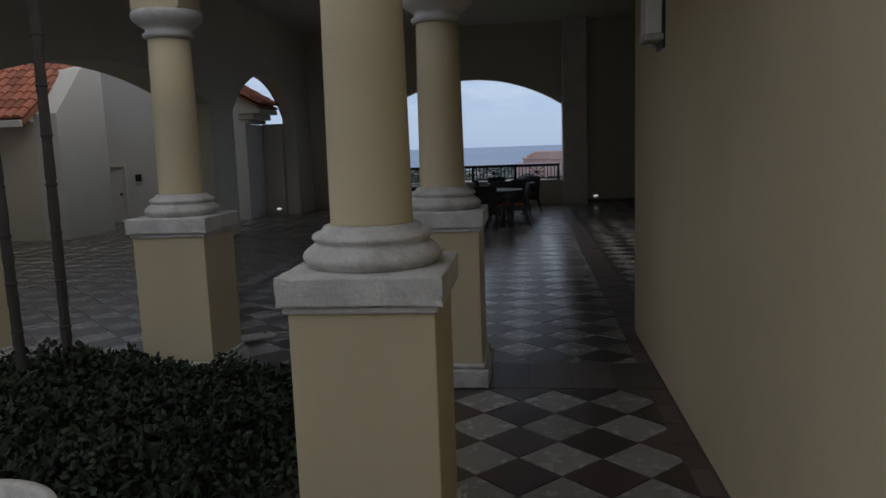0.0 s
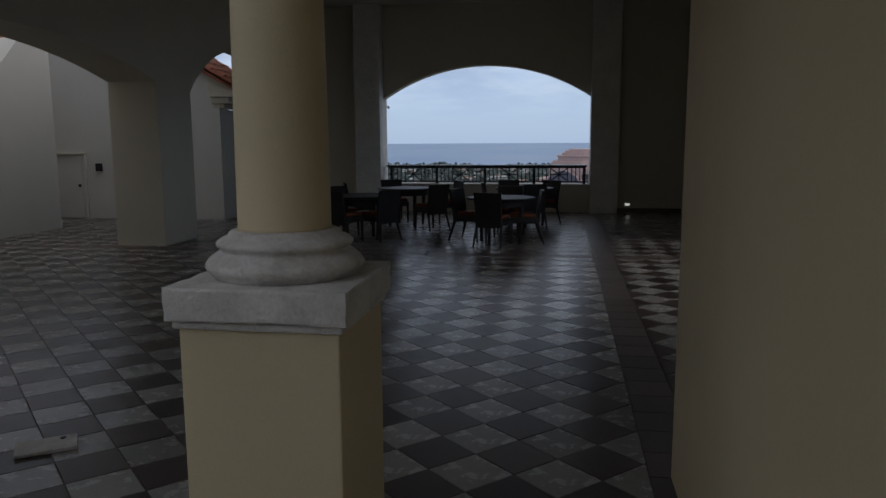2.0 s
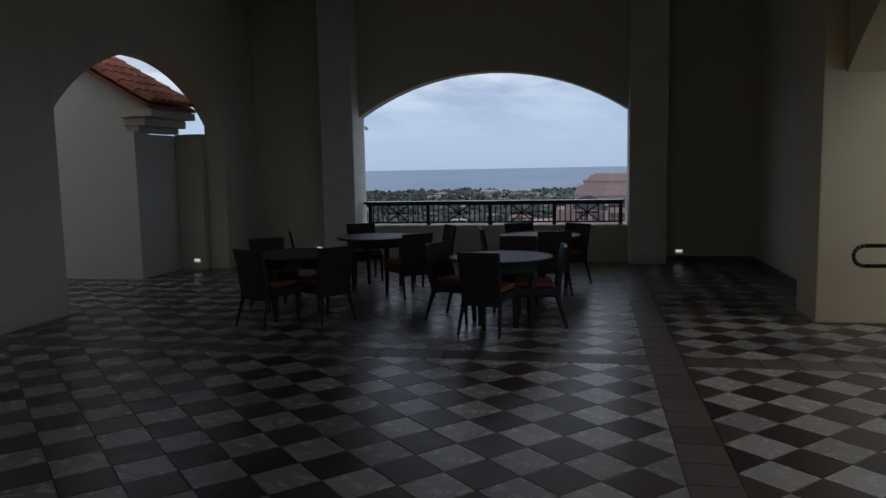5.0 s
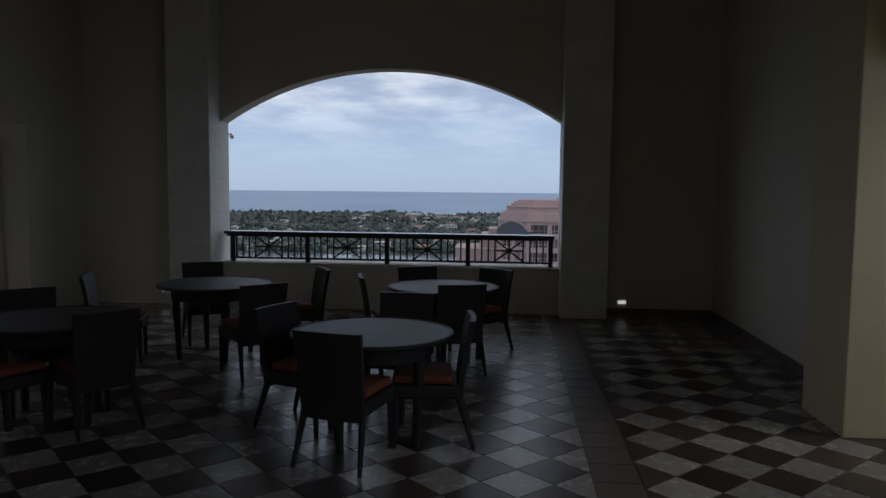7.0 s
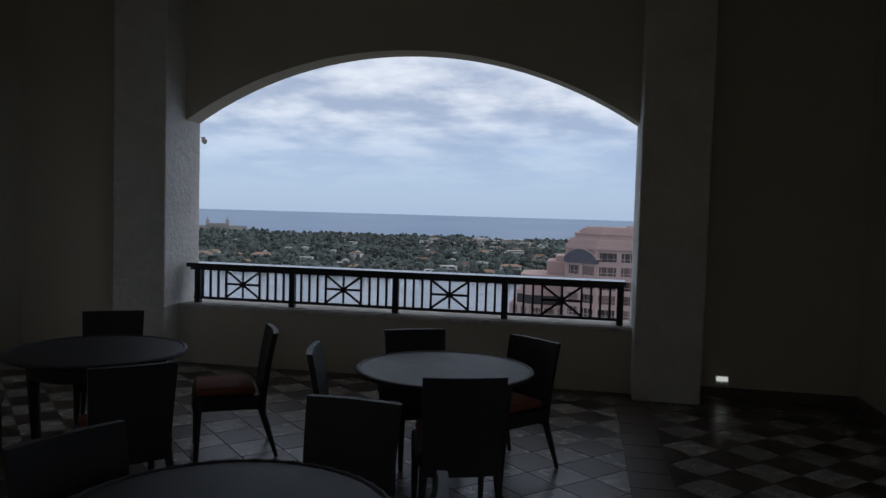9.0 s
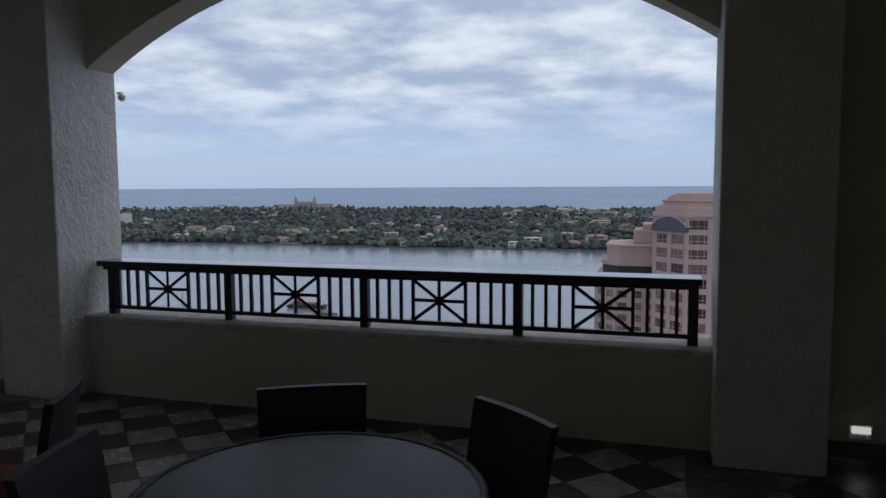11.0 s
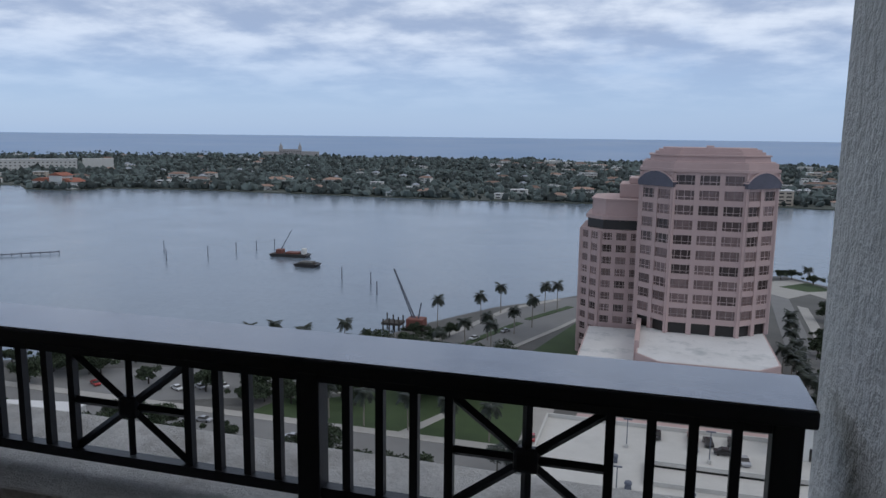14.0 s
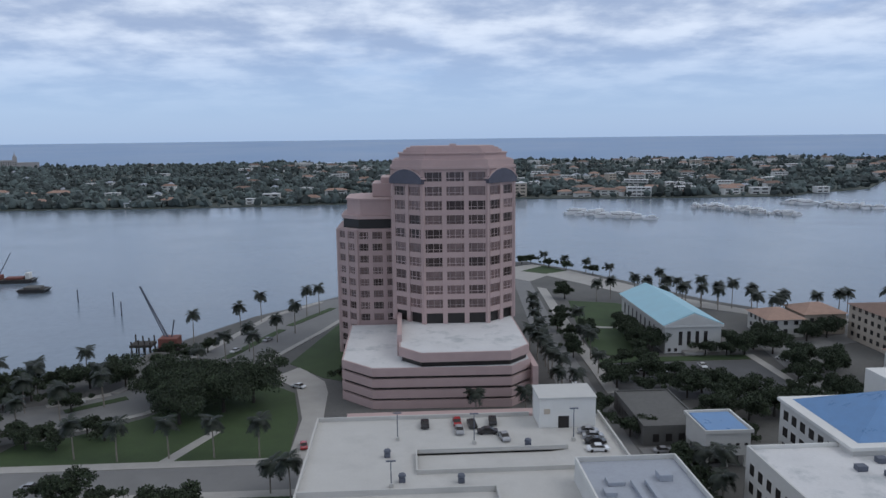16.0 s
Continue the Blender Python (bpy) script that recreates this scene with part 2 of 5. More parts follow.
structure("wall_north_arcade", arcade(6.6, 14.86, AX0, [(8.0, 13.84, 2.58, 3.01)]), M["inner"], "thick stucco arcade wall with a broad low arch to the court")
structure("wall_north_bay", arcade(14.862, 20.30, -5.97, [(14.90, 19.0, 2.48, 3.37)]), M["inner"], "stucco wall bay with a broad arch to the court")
structure("ceiling", box(-6.5, 3.7, 5.05, 20.62, CEIL, CEIL + 0.25), M["ceiling"], "flat plaster ceiling of the loggia")
structure("ceiling_walkway", box(-0.62, 1.75, 2.40, 5.05, 3.05, 3.3), M["ceiling"], "flat plaster soffit over the walkway")
structure("trim_beam", box(-6.44, 1.2, 5.13, 5.73, 3.05, CEIL), M["cream"], "cream stucco beam over the columns")

# court beyond the arcade: white service buildings with clay roofs
structure("wall_court_back", prism([(-14.0, 0), (-6.46, 0), (-6.46, 2.92), (-8.3, 3.95), (-14.0, 3.95)], 17.70, 18.1), M["white"], "white stucco wall at the back of the court")
structure("wall_court_corner", box(-6.86, -6.46, 18.1, 19.4, 0, 2.32), M["white"], "white stucco return wall with a moulded eave")
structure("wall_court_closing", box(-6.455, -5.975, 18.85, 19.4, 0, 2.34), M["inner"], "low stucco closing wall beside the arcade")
# unseen closing wall, its height raised to cut sky light on the floor
structure("wall_court_north", box(-14.4, -14.0, -9.0, 18.1, 0, 8.5), M["white"], "unseen white boundary wall, raised to shade court and garden")
structure("wall_service", prism([(14.25, 0), (15.95, 0), (15.95, 3.7), (15.2, 3.5), (14.25, 2.55)], -9.5, -9.0, "x"), M["white"], "white stucco service building wall")
# added out of view to keep sky light off the arcade pier
structure("wall_court_south", box(-14.0, -6.45, 6.6, 7.0, 0, 8.5), M["cream"], "unseen tall cream wall added to cut sky light in the court")
# never in view; this block is added to darken the pier's south face
structure("wall_court_west", box(-14.0, -9.7, 7.0, 12.4, 0, 9.0), M["white"], "unseen plain white block added to shade the arcade pier")
# unseen closing wall, kept low so sky light reaches the column fronts
structure("wall_back", box(-14.4, 1.75, -9.4, -9.0, 0, 4.0), M["cream"], "unseen cream stucco wall closing the garden court")
structure("wall_terrace_parapet", box(6.0, 6.25, 6.7, 18.0, -0.3, 0.95), M["white"], "low white parapet at the terrace edge")
structure("trim_parapet_cap", box(5.95, 6.3, 6.7, 18.3, 0.95, 1.02, 0.01), M["stone"], "cast stone cap on the terrace parapet")
structure("wall_terrace_end", box(3.62, 6.0, 18.0, 18.25, -0.3, 0.95), M["white"], "low white parapet beside the end pier")


def tile_slope(parent, origin, along, up, n, m, w=0.21, l=0.36):
    """n columns and m courses of barrel tiles on a slope."""
    origin, along, up = Vector(origin), Vector(along).normalized(), Vector(up).normalized()
    nor = along.cross(up)
    if nor.z < 0:
        nor = -nor
    verts, faces = [], []
    for i in range(n):
        for j in range(m):
            base = origin + along * (i * w + 0.5 * w) + up * (j * l * 0.86)
            k0 = len(verts)
            lift = nor * 0.022
            for s, tilt in ((0.0, 1.0), (l, 0.0)):
                for q in range(6):
                    a = math.pi * q / 5
                    p = base + along * (-0.5 * w * math.cos(a)) * (1 if s == 0 else 0.86) + nor * (0.075 * math.sin(a)) + up * s + lift * tilt
                    verts.append(p[:])
            for q in range(5):
                faces.append((k0 + q, k0 + q + 1, k0 + 7 + q, k0 + 6 + q))
            faces.append(tuple(k0 + q for q in range(6)))
    me = bpy.data.meshes.new("roof_tiles")
    me.from_pydata(verts, [], faces)
    me.materials.append(M["clay"])
    ob = new("roof_tiles", me)
    ob.parent = parent
    tagged(ob, "rows of weathered red clay barrel tiles", kind="stuff")
    return ob


# service building roof: eave over its south face
roof = tagged(new("roof_service"), "hipped roof of red clay barrel tiles", "roof", kind="structure")
part("roof_deck", prism([(13.8, 2.42), (16.2, 4.05), (16.2, 3.93), (13.8, 2.30)], -14.2, -9.4, "x"), M["clay"], roof)
tile_slope(roof, (-13.6, 13.78, 2.44), (1, 0, 0), (0, 1.7, 1.15), 20, 9)
part("fascia", box(-14.2, -9.42, 13.72, 13.80, 2.28, 2.42, 0.01), M["stone"], roof)
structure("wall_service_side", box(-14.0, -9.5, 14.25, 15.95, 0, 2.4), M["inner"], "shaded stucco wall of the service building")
# corner building roof with moulded cornice
roof = tagged(new("roof_corner"), "sloping roof of red clay barrel tiles over a moulded cornice", "roof", kind="structure")
for k, (o, z0, z1) in enumerate(((0.10, 2.34, 2.43), (0.24, 2.43, 2.56), (0.42, 2.56, 2.68))):
    part("cornice", box(-6.60, -6.45 + o, 17.70 - 0.07 * k - 0.004, 18.84, z0, z1, 0.02), M["inner"], roof)
part("roof_deck", prism([(-6.02, 2.685), (-6.02, 2.74), (-9.3, 4.62), (-9.3, 4.53)], 17.45, 18.84), M["clay"], roof)
part("gable_fill", prism([(-6.06, 2.682), (-6.64, 2.682), (-6.64, 3.005)], 17.60, 18.80, "y"), M["inner"], roof)
tile_slope(roof, (-5.96, 17.40, 2.755), (0, 1, 0), (-3.28, 0, 1.88), 7, 12)
# service door in the court wall
door = tagged(new("door_1"), "small closed white service door in the court wall", "door", kind="structure")
part("door_leaf", box(-10.42, -9.68, 17.66, 17.70, 0.02, 1.38, 0.006), M["white"], door)
part("door_head", box(-10.52, -9.6, 17.62, 17.70, 1.385, 1.43, 0.006), M["inner"], door)
for x in (-10.50, -9.66):
    part("door_jamb", box(x, x + 0.06, 17.64, 17.70, 0, 1.385), M["white"], door)
part("door_handle", lathe([(0.03, 0), (0.035, 0.02), (0.02, 0.05)], 12, (0, 0, 0)), M["iron"], door).matrix_local = pose(-9.76, 17.66, 0.72, 90, 0, 0)
for z in (0.25, 1.15):
    part("hinge", box(-10.45, -10.41, 17.645, 17.665, z, z + 0.1), M["iron"], door)


def wall_box(x, y, z):
    plate = thing("wall_light", "small lit white guide light low on the stucco wall", "wall light", "low guide lights")
    part("plate", box(x - 0.065, x + 0.065, y - 0.02, y, z - 0.045, z + 0.045, 0.006), M["plastic"], plate)
    part("lens", box(x - 0.052, x + 0.052, y - 0.034, y - 0.021, z - 0.006, z + 0.036, 0.004), M["guide_glow"], plate, "softly lit frosted lens")
    for dx in (-0.018, 0.018):
        part("screw", box(x + dx - 0.004, x + dx + 0.004, y - 0.024, y - 0.0205, z - 0.03, z - 0.022), M["iron"], plate)
    return plate


dome = thing("dome_camera", "small white dome camera outside the arch", "camera")
part("bracket", box(-3.592, -3.55, 20.64, 20.68, 2.47, 2.49, 0.004), M["plastic"], dome)
part("dome_body", lathe([(0.0005, 0), (0.018, 0.006), (0.03, 0.022), (0.033, 0.04), (0.03, 0.055), (0.0005, 0.06)], 20, (-3.556, 20.66, 2.41)), M["plastic"], dome, smooth=True)
wall_box(2.09, 20.30, 0.17)
wall_box(-4.43, 20.30, 0.20)
wall_box(-6.14, 18.85, 0.15)
alarm = thing("wall_box", "small dark call box on the white court wall", "call box")
part("box_body", box(-9.36, -9.22, 17.64, 17.70, 1.03, 1.2, 0.01), M["iron"], alarm)

# wall lantern on the corridor wall
lantern = thing("wall_lantern", "grey metal wall lantern with frosted glass panes", "wall lamp")
part("back_plate", box(1.155, 1.168, 5.27, 5.53, 2.2, 2.8, 0.006), M["iron"], lantern)
part("glass_body", box(1.05, 1.154, 5.29, 5.51, 2.29, 2.74, 0.01), M["plastic"], lantern, "frosted white glass body")
part("base_tray", box(1.04, 1.16, 5.27, 5.53, 2.25, 2.29, 0.006), M["stone"], lantern)
part("cap", box(1.03, 1.16, 5.26, 5.54, 2.74, 2.8, 0.01), M["stone"], lantern)
part("finial", lathe([(0.02, 0), (0.03, 0.02), (0.012, 0.04)], 12, (1.105, 5.4, 2.21)), M["stone"], lantern, smooth=True)


# ---- columns on pedestals ----
def turned_base(n=120):
    """The base moulding: two tori, with the mortar joint of its halves as a fine groove."""
    prof = [(0.240, 1.20)]
    prof += [(0.232 + 0.032 * math.sin(math.pi * k / 10), 1.20 + 0.074 * k / 10) for k in range(1, 11)]
    prof += [(0.226, 1.279), (0.214, 1.284), (0.212, 1.290)]
    prof += [(0.210 + 0.018 * math.sin(math.pi * k / 6), 1.290 + 0.036 * k / 6) for k in range(1, 7)]
    prof += [(0.200, 1.328), (0.188, 1.334), (0.184, 1.346), (0.170, 1.352), (0.160, 1.354)]
    bm = bmesh.new()
    rings = []
    for r, z in prof:
        ring = []
        for k in range(n):
            a = 2 * math.pi * k / n
            deep = 0.004 if k in (n * 3 // 4 + 2, n // 4 + 2) else 0.0
            worn = 0.0022 * noise.noise(Vector((9 * math.cos(a), 9 * math.sin(a), 30 * z)))
            ring.append(bm.verts.new(((r - deep + worn) * math.cos(a), (r - deep + worn) * math.sin(a), z)))
        rings.append(ring)
    for a, b in zip(rings, rings[1:]):
        for k in range(n):
            bm.faces.new((a[k], a[(k + 1) % n], b[(k + 1) % n], b[k]))
    bm.faces.new(rings[0][::-1]), bm.faces.new(rings[-1])
    return bm


def worn_slab(x0, x1, y0, y1, z0, z1, seed):
    """A cast stone slab with softened, chipped arrises."""
    bm = box(x0, x1, y0, y1, z0, z1)
    bmesh.ops.subdivide_edges(bm, edges=bm.edges[:], cuts=9, use_grid_fill=True)
    for v in bm.verts:
        near = [abs(v.co.x - x0) < 1e-4 or abs(v.co.x - x1) < 1e-4, abs(v.co.y - y0) < 1e-4 or abs(v.co.y - y1) < 1e-4, abs(v.co.z - z0) < 1e-4 or abs(v.co.z - z1) < 1e-4]
        c = Vector(((x0 + x1) / 2, (y0 + y1) / 2, (z0 + z1) / 2))
        if sum(near) >= 2:
            chip = 0.004 + 0.010 * max(0.0, noise.noise(v.co * 23 + Vector((seed, 0, 0))))
            d = c - v.co
            v.co += Vector((chip if d.x > 0 else -chip, 0, 0)) * near[0] + Vector((0, chip if d.y > 0 else -chip, 0)) * near[1] + Vector((0, 0, chip * 0.8 if d.z > 0 else -chip * 0.8)) * near[2]
    return bm


def column(x, y, tall=0.0, group="columns round the garden court"):
    c = thing("column", "round cream column on a square pedestal with cast stone mouldings", "column", group, pose(x, y, 0))
    part("plinth", worn_slab(-0.305, 0.305, -0.305, 0.305, 0, 0.13, 3), M["stone"], c, "pale cast stone plinth")
    part("plinth_moulding", box(-0.282, 0.282, -0.282, 0.282, 0.13, 0.165, 0.016), M["stone"], c)
    part("pedestal", box(-0.262, 0.262, -0.262, 0.262, 0.165, 1.062, 0.006), M["cream"], c)
    part("cap_moulding", box(-0.278, 0.278, -0.278, 0.278, 1.062, 1.087, 0.008), M["stone"], c)
    part("pedestal_cap", worn_slab(-0.298, 0.298, -0.298, 0.298, 1.087, 1.20, 11), M["stone"], c, "worn cast stone cap slab")
    part("column_base", turned_base(), M["stone"], c, "turned cast stone base moulding", smooth=True)
    part("shaft", lathe([(0.160, 1.350), (0.155, 1.364), (0.154, 1.6), (0.150, 2.0), (0.143, 2.44 + tall)], 64), M["cream"], c, smooth=True)
    cap = [(0.145, 2.44), (0.17, 2.45), (0.175, 2.475), (0.155, 2.485), (0.155, 2.51), (0.19, 2.53), (0.235, 2.565), (0.245, 2.6), (0.235, 2.625)]
    part("capital", lathe([(r, z + tall) for r, z in cap], 64), M["stone"], c, "turned cast stone capital", smooth=True)
    part("impost", box(-0.175, 0.175, -0.175, 0.175, 2.625 + tall, 3.05 + tall * 0.9, 0.008), M["cream"], c)
    return c


first = column(-0.300, 3.07)
for x, y in ((-0.30, 5.43), (-2.22, 5.47), (-4.14, 5.47)):
    copy_thing(first, pose(x, y, 0))
column(3.50, 14.02, 0.17, "")
structure("trim_beam_walkway", box(-0.60, 0.0, 2.40, 5.13, 3.05, 3.5), M["cream"], "cream stucco beam over the walkway columns")
outline = [(6.58, 0.0), (9.0, 0.0), (9.0, 2.56)] + arc(9.0, 15.333, 2.56, 3.68)[1:-1] + [(15.333, 2.56), (15.333, CEIL), (6.58, CEIL)]
structure("wall_south", prism(outline, 3.10, 3.60, "x"), M["cream"], "cream stucco wall with a broad arch to the terrace")

# looped handrail by the end pier
rail = thing("handrail", "black tubular handrail with a rounded looped end", "handrail")
bm = bmesh.new()
pts = [(4.5, 15.0, 0.85), (3.22, 15.0, 0.85)] + [(3.22 - 0.1 * math.sin(a), 15.0, 0.75 + 0.1 * math.cos(a)) for a in [math.pi * k / 8 for k in range(9)]] + [(4.5, 15.0, 0.65)]
for a, b in zip(pts, pts[1:]):
    if (Vector(a) - Vector(b)).length > 1e-4:
        tube(a, b, 0.02, n=10, bm=bm)
part("loop", bm, M["iron"], rail, smooth=True)
part("post", tube((4.3, 15.0, 0), (4.3, 15.0, 0.86), 0.02), M["iron"], rail)

# ---- railing in the arch ----
Y_RAIL = 20.31
balustrade = thing("balustrade", "black iron balustrade with sunburst panels on the parapet", "railing")
X0, BAY = -3.46, 1.142
part("cap_rail", box(-3.53, 1.16, Y_RAIL - 0.06, Y_RAIL + 0.185, 1.037, 1.077, 0.006), M["iron"], balustrade, "wide black painted cap rail")
# thin plate added on the black rail to carry the painted sky sheen
part("cap_top", box(-3.526, 1.156, Y_RAIL - 0.056, Y_RAIL + 0.181, 1.077, 1.081), M["rail_sheen"], balustrade, "weathered upper face of the cap rail, paler for its sky sheen")
part("top_rail", box(-3.50, 1.14, Y_RAIL - 0.02, Y_RAIL + 0.02, 1.005, 1.035), M["iron"], balustrade)
part("bottom_rail", box(-3.46, 1.10, Y_RAIL - 0.018, Y_RAIL + 0.018, 0.685, 0.715), M["iron"], balustrade)
for k in range(5):
    x = X0 + BAY * k + (0.045 if k == 0 else 0)
    part("post", box(x - 0.032, x + 0.032, Y_RAIL - 0.03, Y_RAIL + 0.03, 0.645, 1.035, 0.004), M["iron"], balustrade)
bar = None
for k in range(4):
    cx_ = X0 + BAY * (k + 0.5)
    for s in (-1, 1):
        for q in range(4):
            x = cx_ + s * (0.195 + q * 0.092)
            if bar is None:
                bar = part("baluster", box(-0.011, 0.011, -0.011, 0.011, 0.715, 1.005), M["iron"], balustrade)
                bar.matrix_local = pose(x, Y_RAIL, 0)
            else:
                o = new("baluster", bar.data)
                o.parent, o.matrix_local = balustrade, pose(x, Y_RAIL, 0)
    zc = 0.862
    star = new("sunburst")
    star.parent = balustrade
    part("hub", box(cx_ - 0.032, cx_ + 0.032, Y_RAIL - 0.02, Y_RAIL + 0.02, zc - 0.032, zc + 0.032, 0.012), M["iron"], star)
    for dx, dz in ((1, 0), (-1, 0), (0, 1), (0, -1), (1, 1), (1, -1), (-1, 1), (-1, -1)):
        end = Vector((cx_ + dx * 0.19, Y_RAIL, zc + dz * 0.143))
        part("ray", tube((cx_ + dx * 0.01, Y_RAIL, zc + dz * 0.01), end, 0.0125, n=4), M["iron"], star)


# ---- tables and chairs ----
def round_table(x, y, turn):
    t = thing("round_table", "round dark woven table with a braided rim", "table", "dining tables", pose(x, y, 0, 0, 0, turn))
    part("tabletop", lathe([(0.50, 0.705), (0.535, 0.712), (0.535, 0.735), (0.515, 0.738), (0.0005, 0.738)], 56), M["table_top"], t, smooth=False)
    bm = bmesh.new()
    n, r = 90, 0.54
    verts = []
    for k in range(n):
        a = 2 * math.pi * k / n
        ring = []
        for q in range(8):
            b = 2 * math.pi * q / 8
            rr = 0.016 + 0.003 * math.sin(k * math.pi)
            rr = 0.018 if k % 2 else 0.014
            ring.append(bm.verts.new(((r + rr * math.cos(b)) * math.cos(a), (r + rr * math.cos(b)) * math.sin(a), 0.728 + rr * math.sin(b))))
        verts.append(ring)
    for k in range(n):
        for q in range(8):
            bm.faces.new((verts[k][q], verts[(k + 1) % n][q], verts[(k + 1) % n][(q + 1) % 8], verts[k][(q + 1) % 8]))
    part("braided_rim", bm, M["wicker"], t, smooth=True)
    part("apron", lathe([(0.40, 0.60), (0.42, 0.60), (0.42, 0.705), (0.40, 0.705)], 40), M["wicker"], t)
    for sx in (-1, 1):
        for sy in (-1, 1):
            part("leg", tube((sx * 0.25, sy * 0.25, 0), (sx * 0.27, sy * 0.27, 0.62), 0.026, 0.038, 8), M["wicker"], t)
    return t


def chair():
    c = thing("dining_chair", "dark woven dining chair with an orange seat cushion", "chair", "chairs round the dining tables")
    # back: a woven panel, gently curved and leaning back
    bm = bmesh.new()
    grid = []
    for j in range(9):
        v = j / 8
        z = 0.30 + 0.55 * v
        y = -0.20 - 0.075 * v ** 1.6
        w = 0.205 + 0.02 * v
        row = []
        for i in range(9):
            u = -1 + 2 * i / 8
            row.append((w * u, y - 0.018 * (1 - u * u), z))
        grid.append(row)
    front = [[bm.verts.new(p) for p in row] for row in grid]
    back = [[bm.verts.new((p[0], p[1] - 0.035, p[2])) for p in row] for row in grid]
    for j in range(8):
        for i in range(8):
            bm.faces.new((front[j][i], front[j][i + 1], front[j + 1][i + 1], front[j + 1][i]))
            bm.faces.new((back[j][i + 1], back[j][i], back[j + 1][i], back[j + 1][i + 1]))
        bm.faces.new((front[j][0], front[j + 1][0], back[j + 1][0], back[j][0]))
        bm.faces.new((front[j + 1][8], front[j][8], back[j][8], back[j + 1][8]))
    for i in range(8):
        bm.faces.new((front[8][i], front[8][i + 1], back[8][i + 1], back[8][i]))
        bm.faces.new((front[0][i + 1], front[0][i], back[0][i], back[0][i + 1]))
    bmesh.ops.recalc_face_normals(bm, faces=bm.faces)
    part("backrest", bm, M["wicker"], c, smooth=False)
    part("seat_frame", box(-0.225, 0.225, -0.21, 0.24, 0.33, 0.425, 0.02), M["wicker"], c)
    cushion = box(-0.205, 0.205, -0.17, 0.225, 0.426, 0.485, 0.022)
    part("cushion", cushion, M["seat"], c, "rust orange seat cushion", smooth=True)
    for sx in (-1, 1):
        part("rear_leg", tube((sx * 0.225, -0.31, 0), (sx * 0.195, -0.2, 0.36), 0.014, 0.026, 8), M["wicker"], c)
        part("front_leg", tube((sx * 0.2, 0.215, 0), (sx * 0.2, 0.205, 0.35), 0.016, 0.026, 8), M["wicker"], c)
    return c


TABLES = ((-0.36, 14.95), (-0.10, 17.36), (-2.40, 17.20), (-2.75, 15.10))
for k, (x, y) in enumerate(TABLES):
    round_table(x, y, 20 + 31 * k)
# back of each chair and the table it faces
SEATS = ((-0.51, 14.34, 0, 0), (-1.11, 15.25, 0, 0), (-0.28, 16.02, 0, 0), (0.28, 15.02, 0, 0),
         (0.13, 16.67, 1, 0), (-0.87, 17.17, 1, 0), (-0.45, 18.06, 1, 0), (0.40, 17.97, 1, 0),
         (-1.62, 16.40, 2, 0), (-2.91, 18.09, 2, 0), (-1.45, 17.75, 2, 0), (-3.50, 16.80, 2, 0),
         (-3.03, 14.48, 3, 0), (-3.40, 15.74, 3, 0), (-2.14, 14.90, 3, -18))
proto = None
for x, y, k, swing in SEATS:
    to = Vector((TABLES[k][0] - x, TABLES[k][1] - y))
    turn = math.degrees(math.atan2(-to.x, to.y)) + swing
    d = to.normalized() * 0.27
    m = pose(x + d.x, y + d.y, 0, 0, 0, turn)
    if proto is None:
        proto = chair()
        proto.matrix_world = m
    else:
        copy_thing(proto, m)


# ---- garden bed ----
structure("ground_bed", box(-14.0, -0.64, -9.0, 5.05, -0.29, -0.03), M["soil"], "dark planting bed soil of the garden court")
structure("trim_bed_kerb", box(-0.70, -0.60, -9.0, 5.05, -0.29, 0.03, 0.01), M["stone"], "low stone kerb along the planting bed")


def leaves(n, size, spread, seed, height, flat=0.5):
    rng = random.Random(seed)
    verts, faces = [], []
    for _ in range(n):
        a, r = rng.uniform(0, 2 * math.pi), math.sqrt(rng.random())
        bump = 0.72 + 0.28 * noise.noise(Vector((3 * r * math.cos(a) + seed, 3 * r * math.sin(a), seed * 1.7)))
        top = height * bump * math.sqrt(max(0.02, 1 - (0.9 * r) ** 2))
        c = Vector((spread * r * math.cos(a), spread * r * math.sin(a), top * (1 - rng.random() ** 2 * 0.8)))
        d = Vector((rng.gauss(0, 1), rng.gauss(0, 1), rng.gauss(0.3, 0.6))).normalized()
        side = d.cross(Vector((rng.gauss(0, 1), rng.gauss(0, 1), 1.2))).normalized() * size * 0.32
        s = size * rng.uniform(0.7, 1.3)
        k = len(verts)
        up = d.cross(side).normalized() * size * 0.12
        verts += [c[:], (c + d * s * 0.5 + side + up)[:], (c + d * s)[:], (c + d * s * 0.5 - side + up)[:]]
        faces += [(k, k + 1, k + 2), (k, k + 2, k + 3)]
    me = bpy.data.meshes.new("foliage")
    me.from_pydata(verts, [], faces)
    return me


rng = random.Random(4)
shrub_meshes = []
for k in range(3):
    me = leaves(2600, 0.05, 0.62, 10 + k, 0.46)
    me.materials.append(M["leaf"])
    shrub_meshes.append(me)
spots = [(-0.95 - 0.72 * i + rng.uniform(-0.15, 0.15), 4.62 - 0.75 * j + rng.uniform(-0.12, 0.12)) for j in range(4) for i in range(7)]
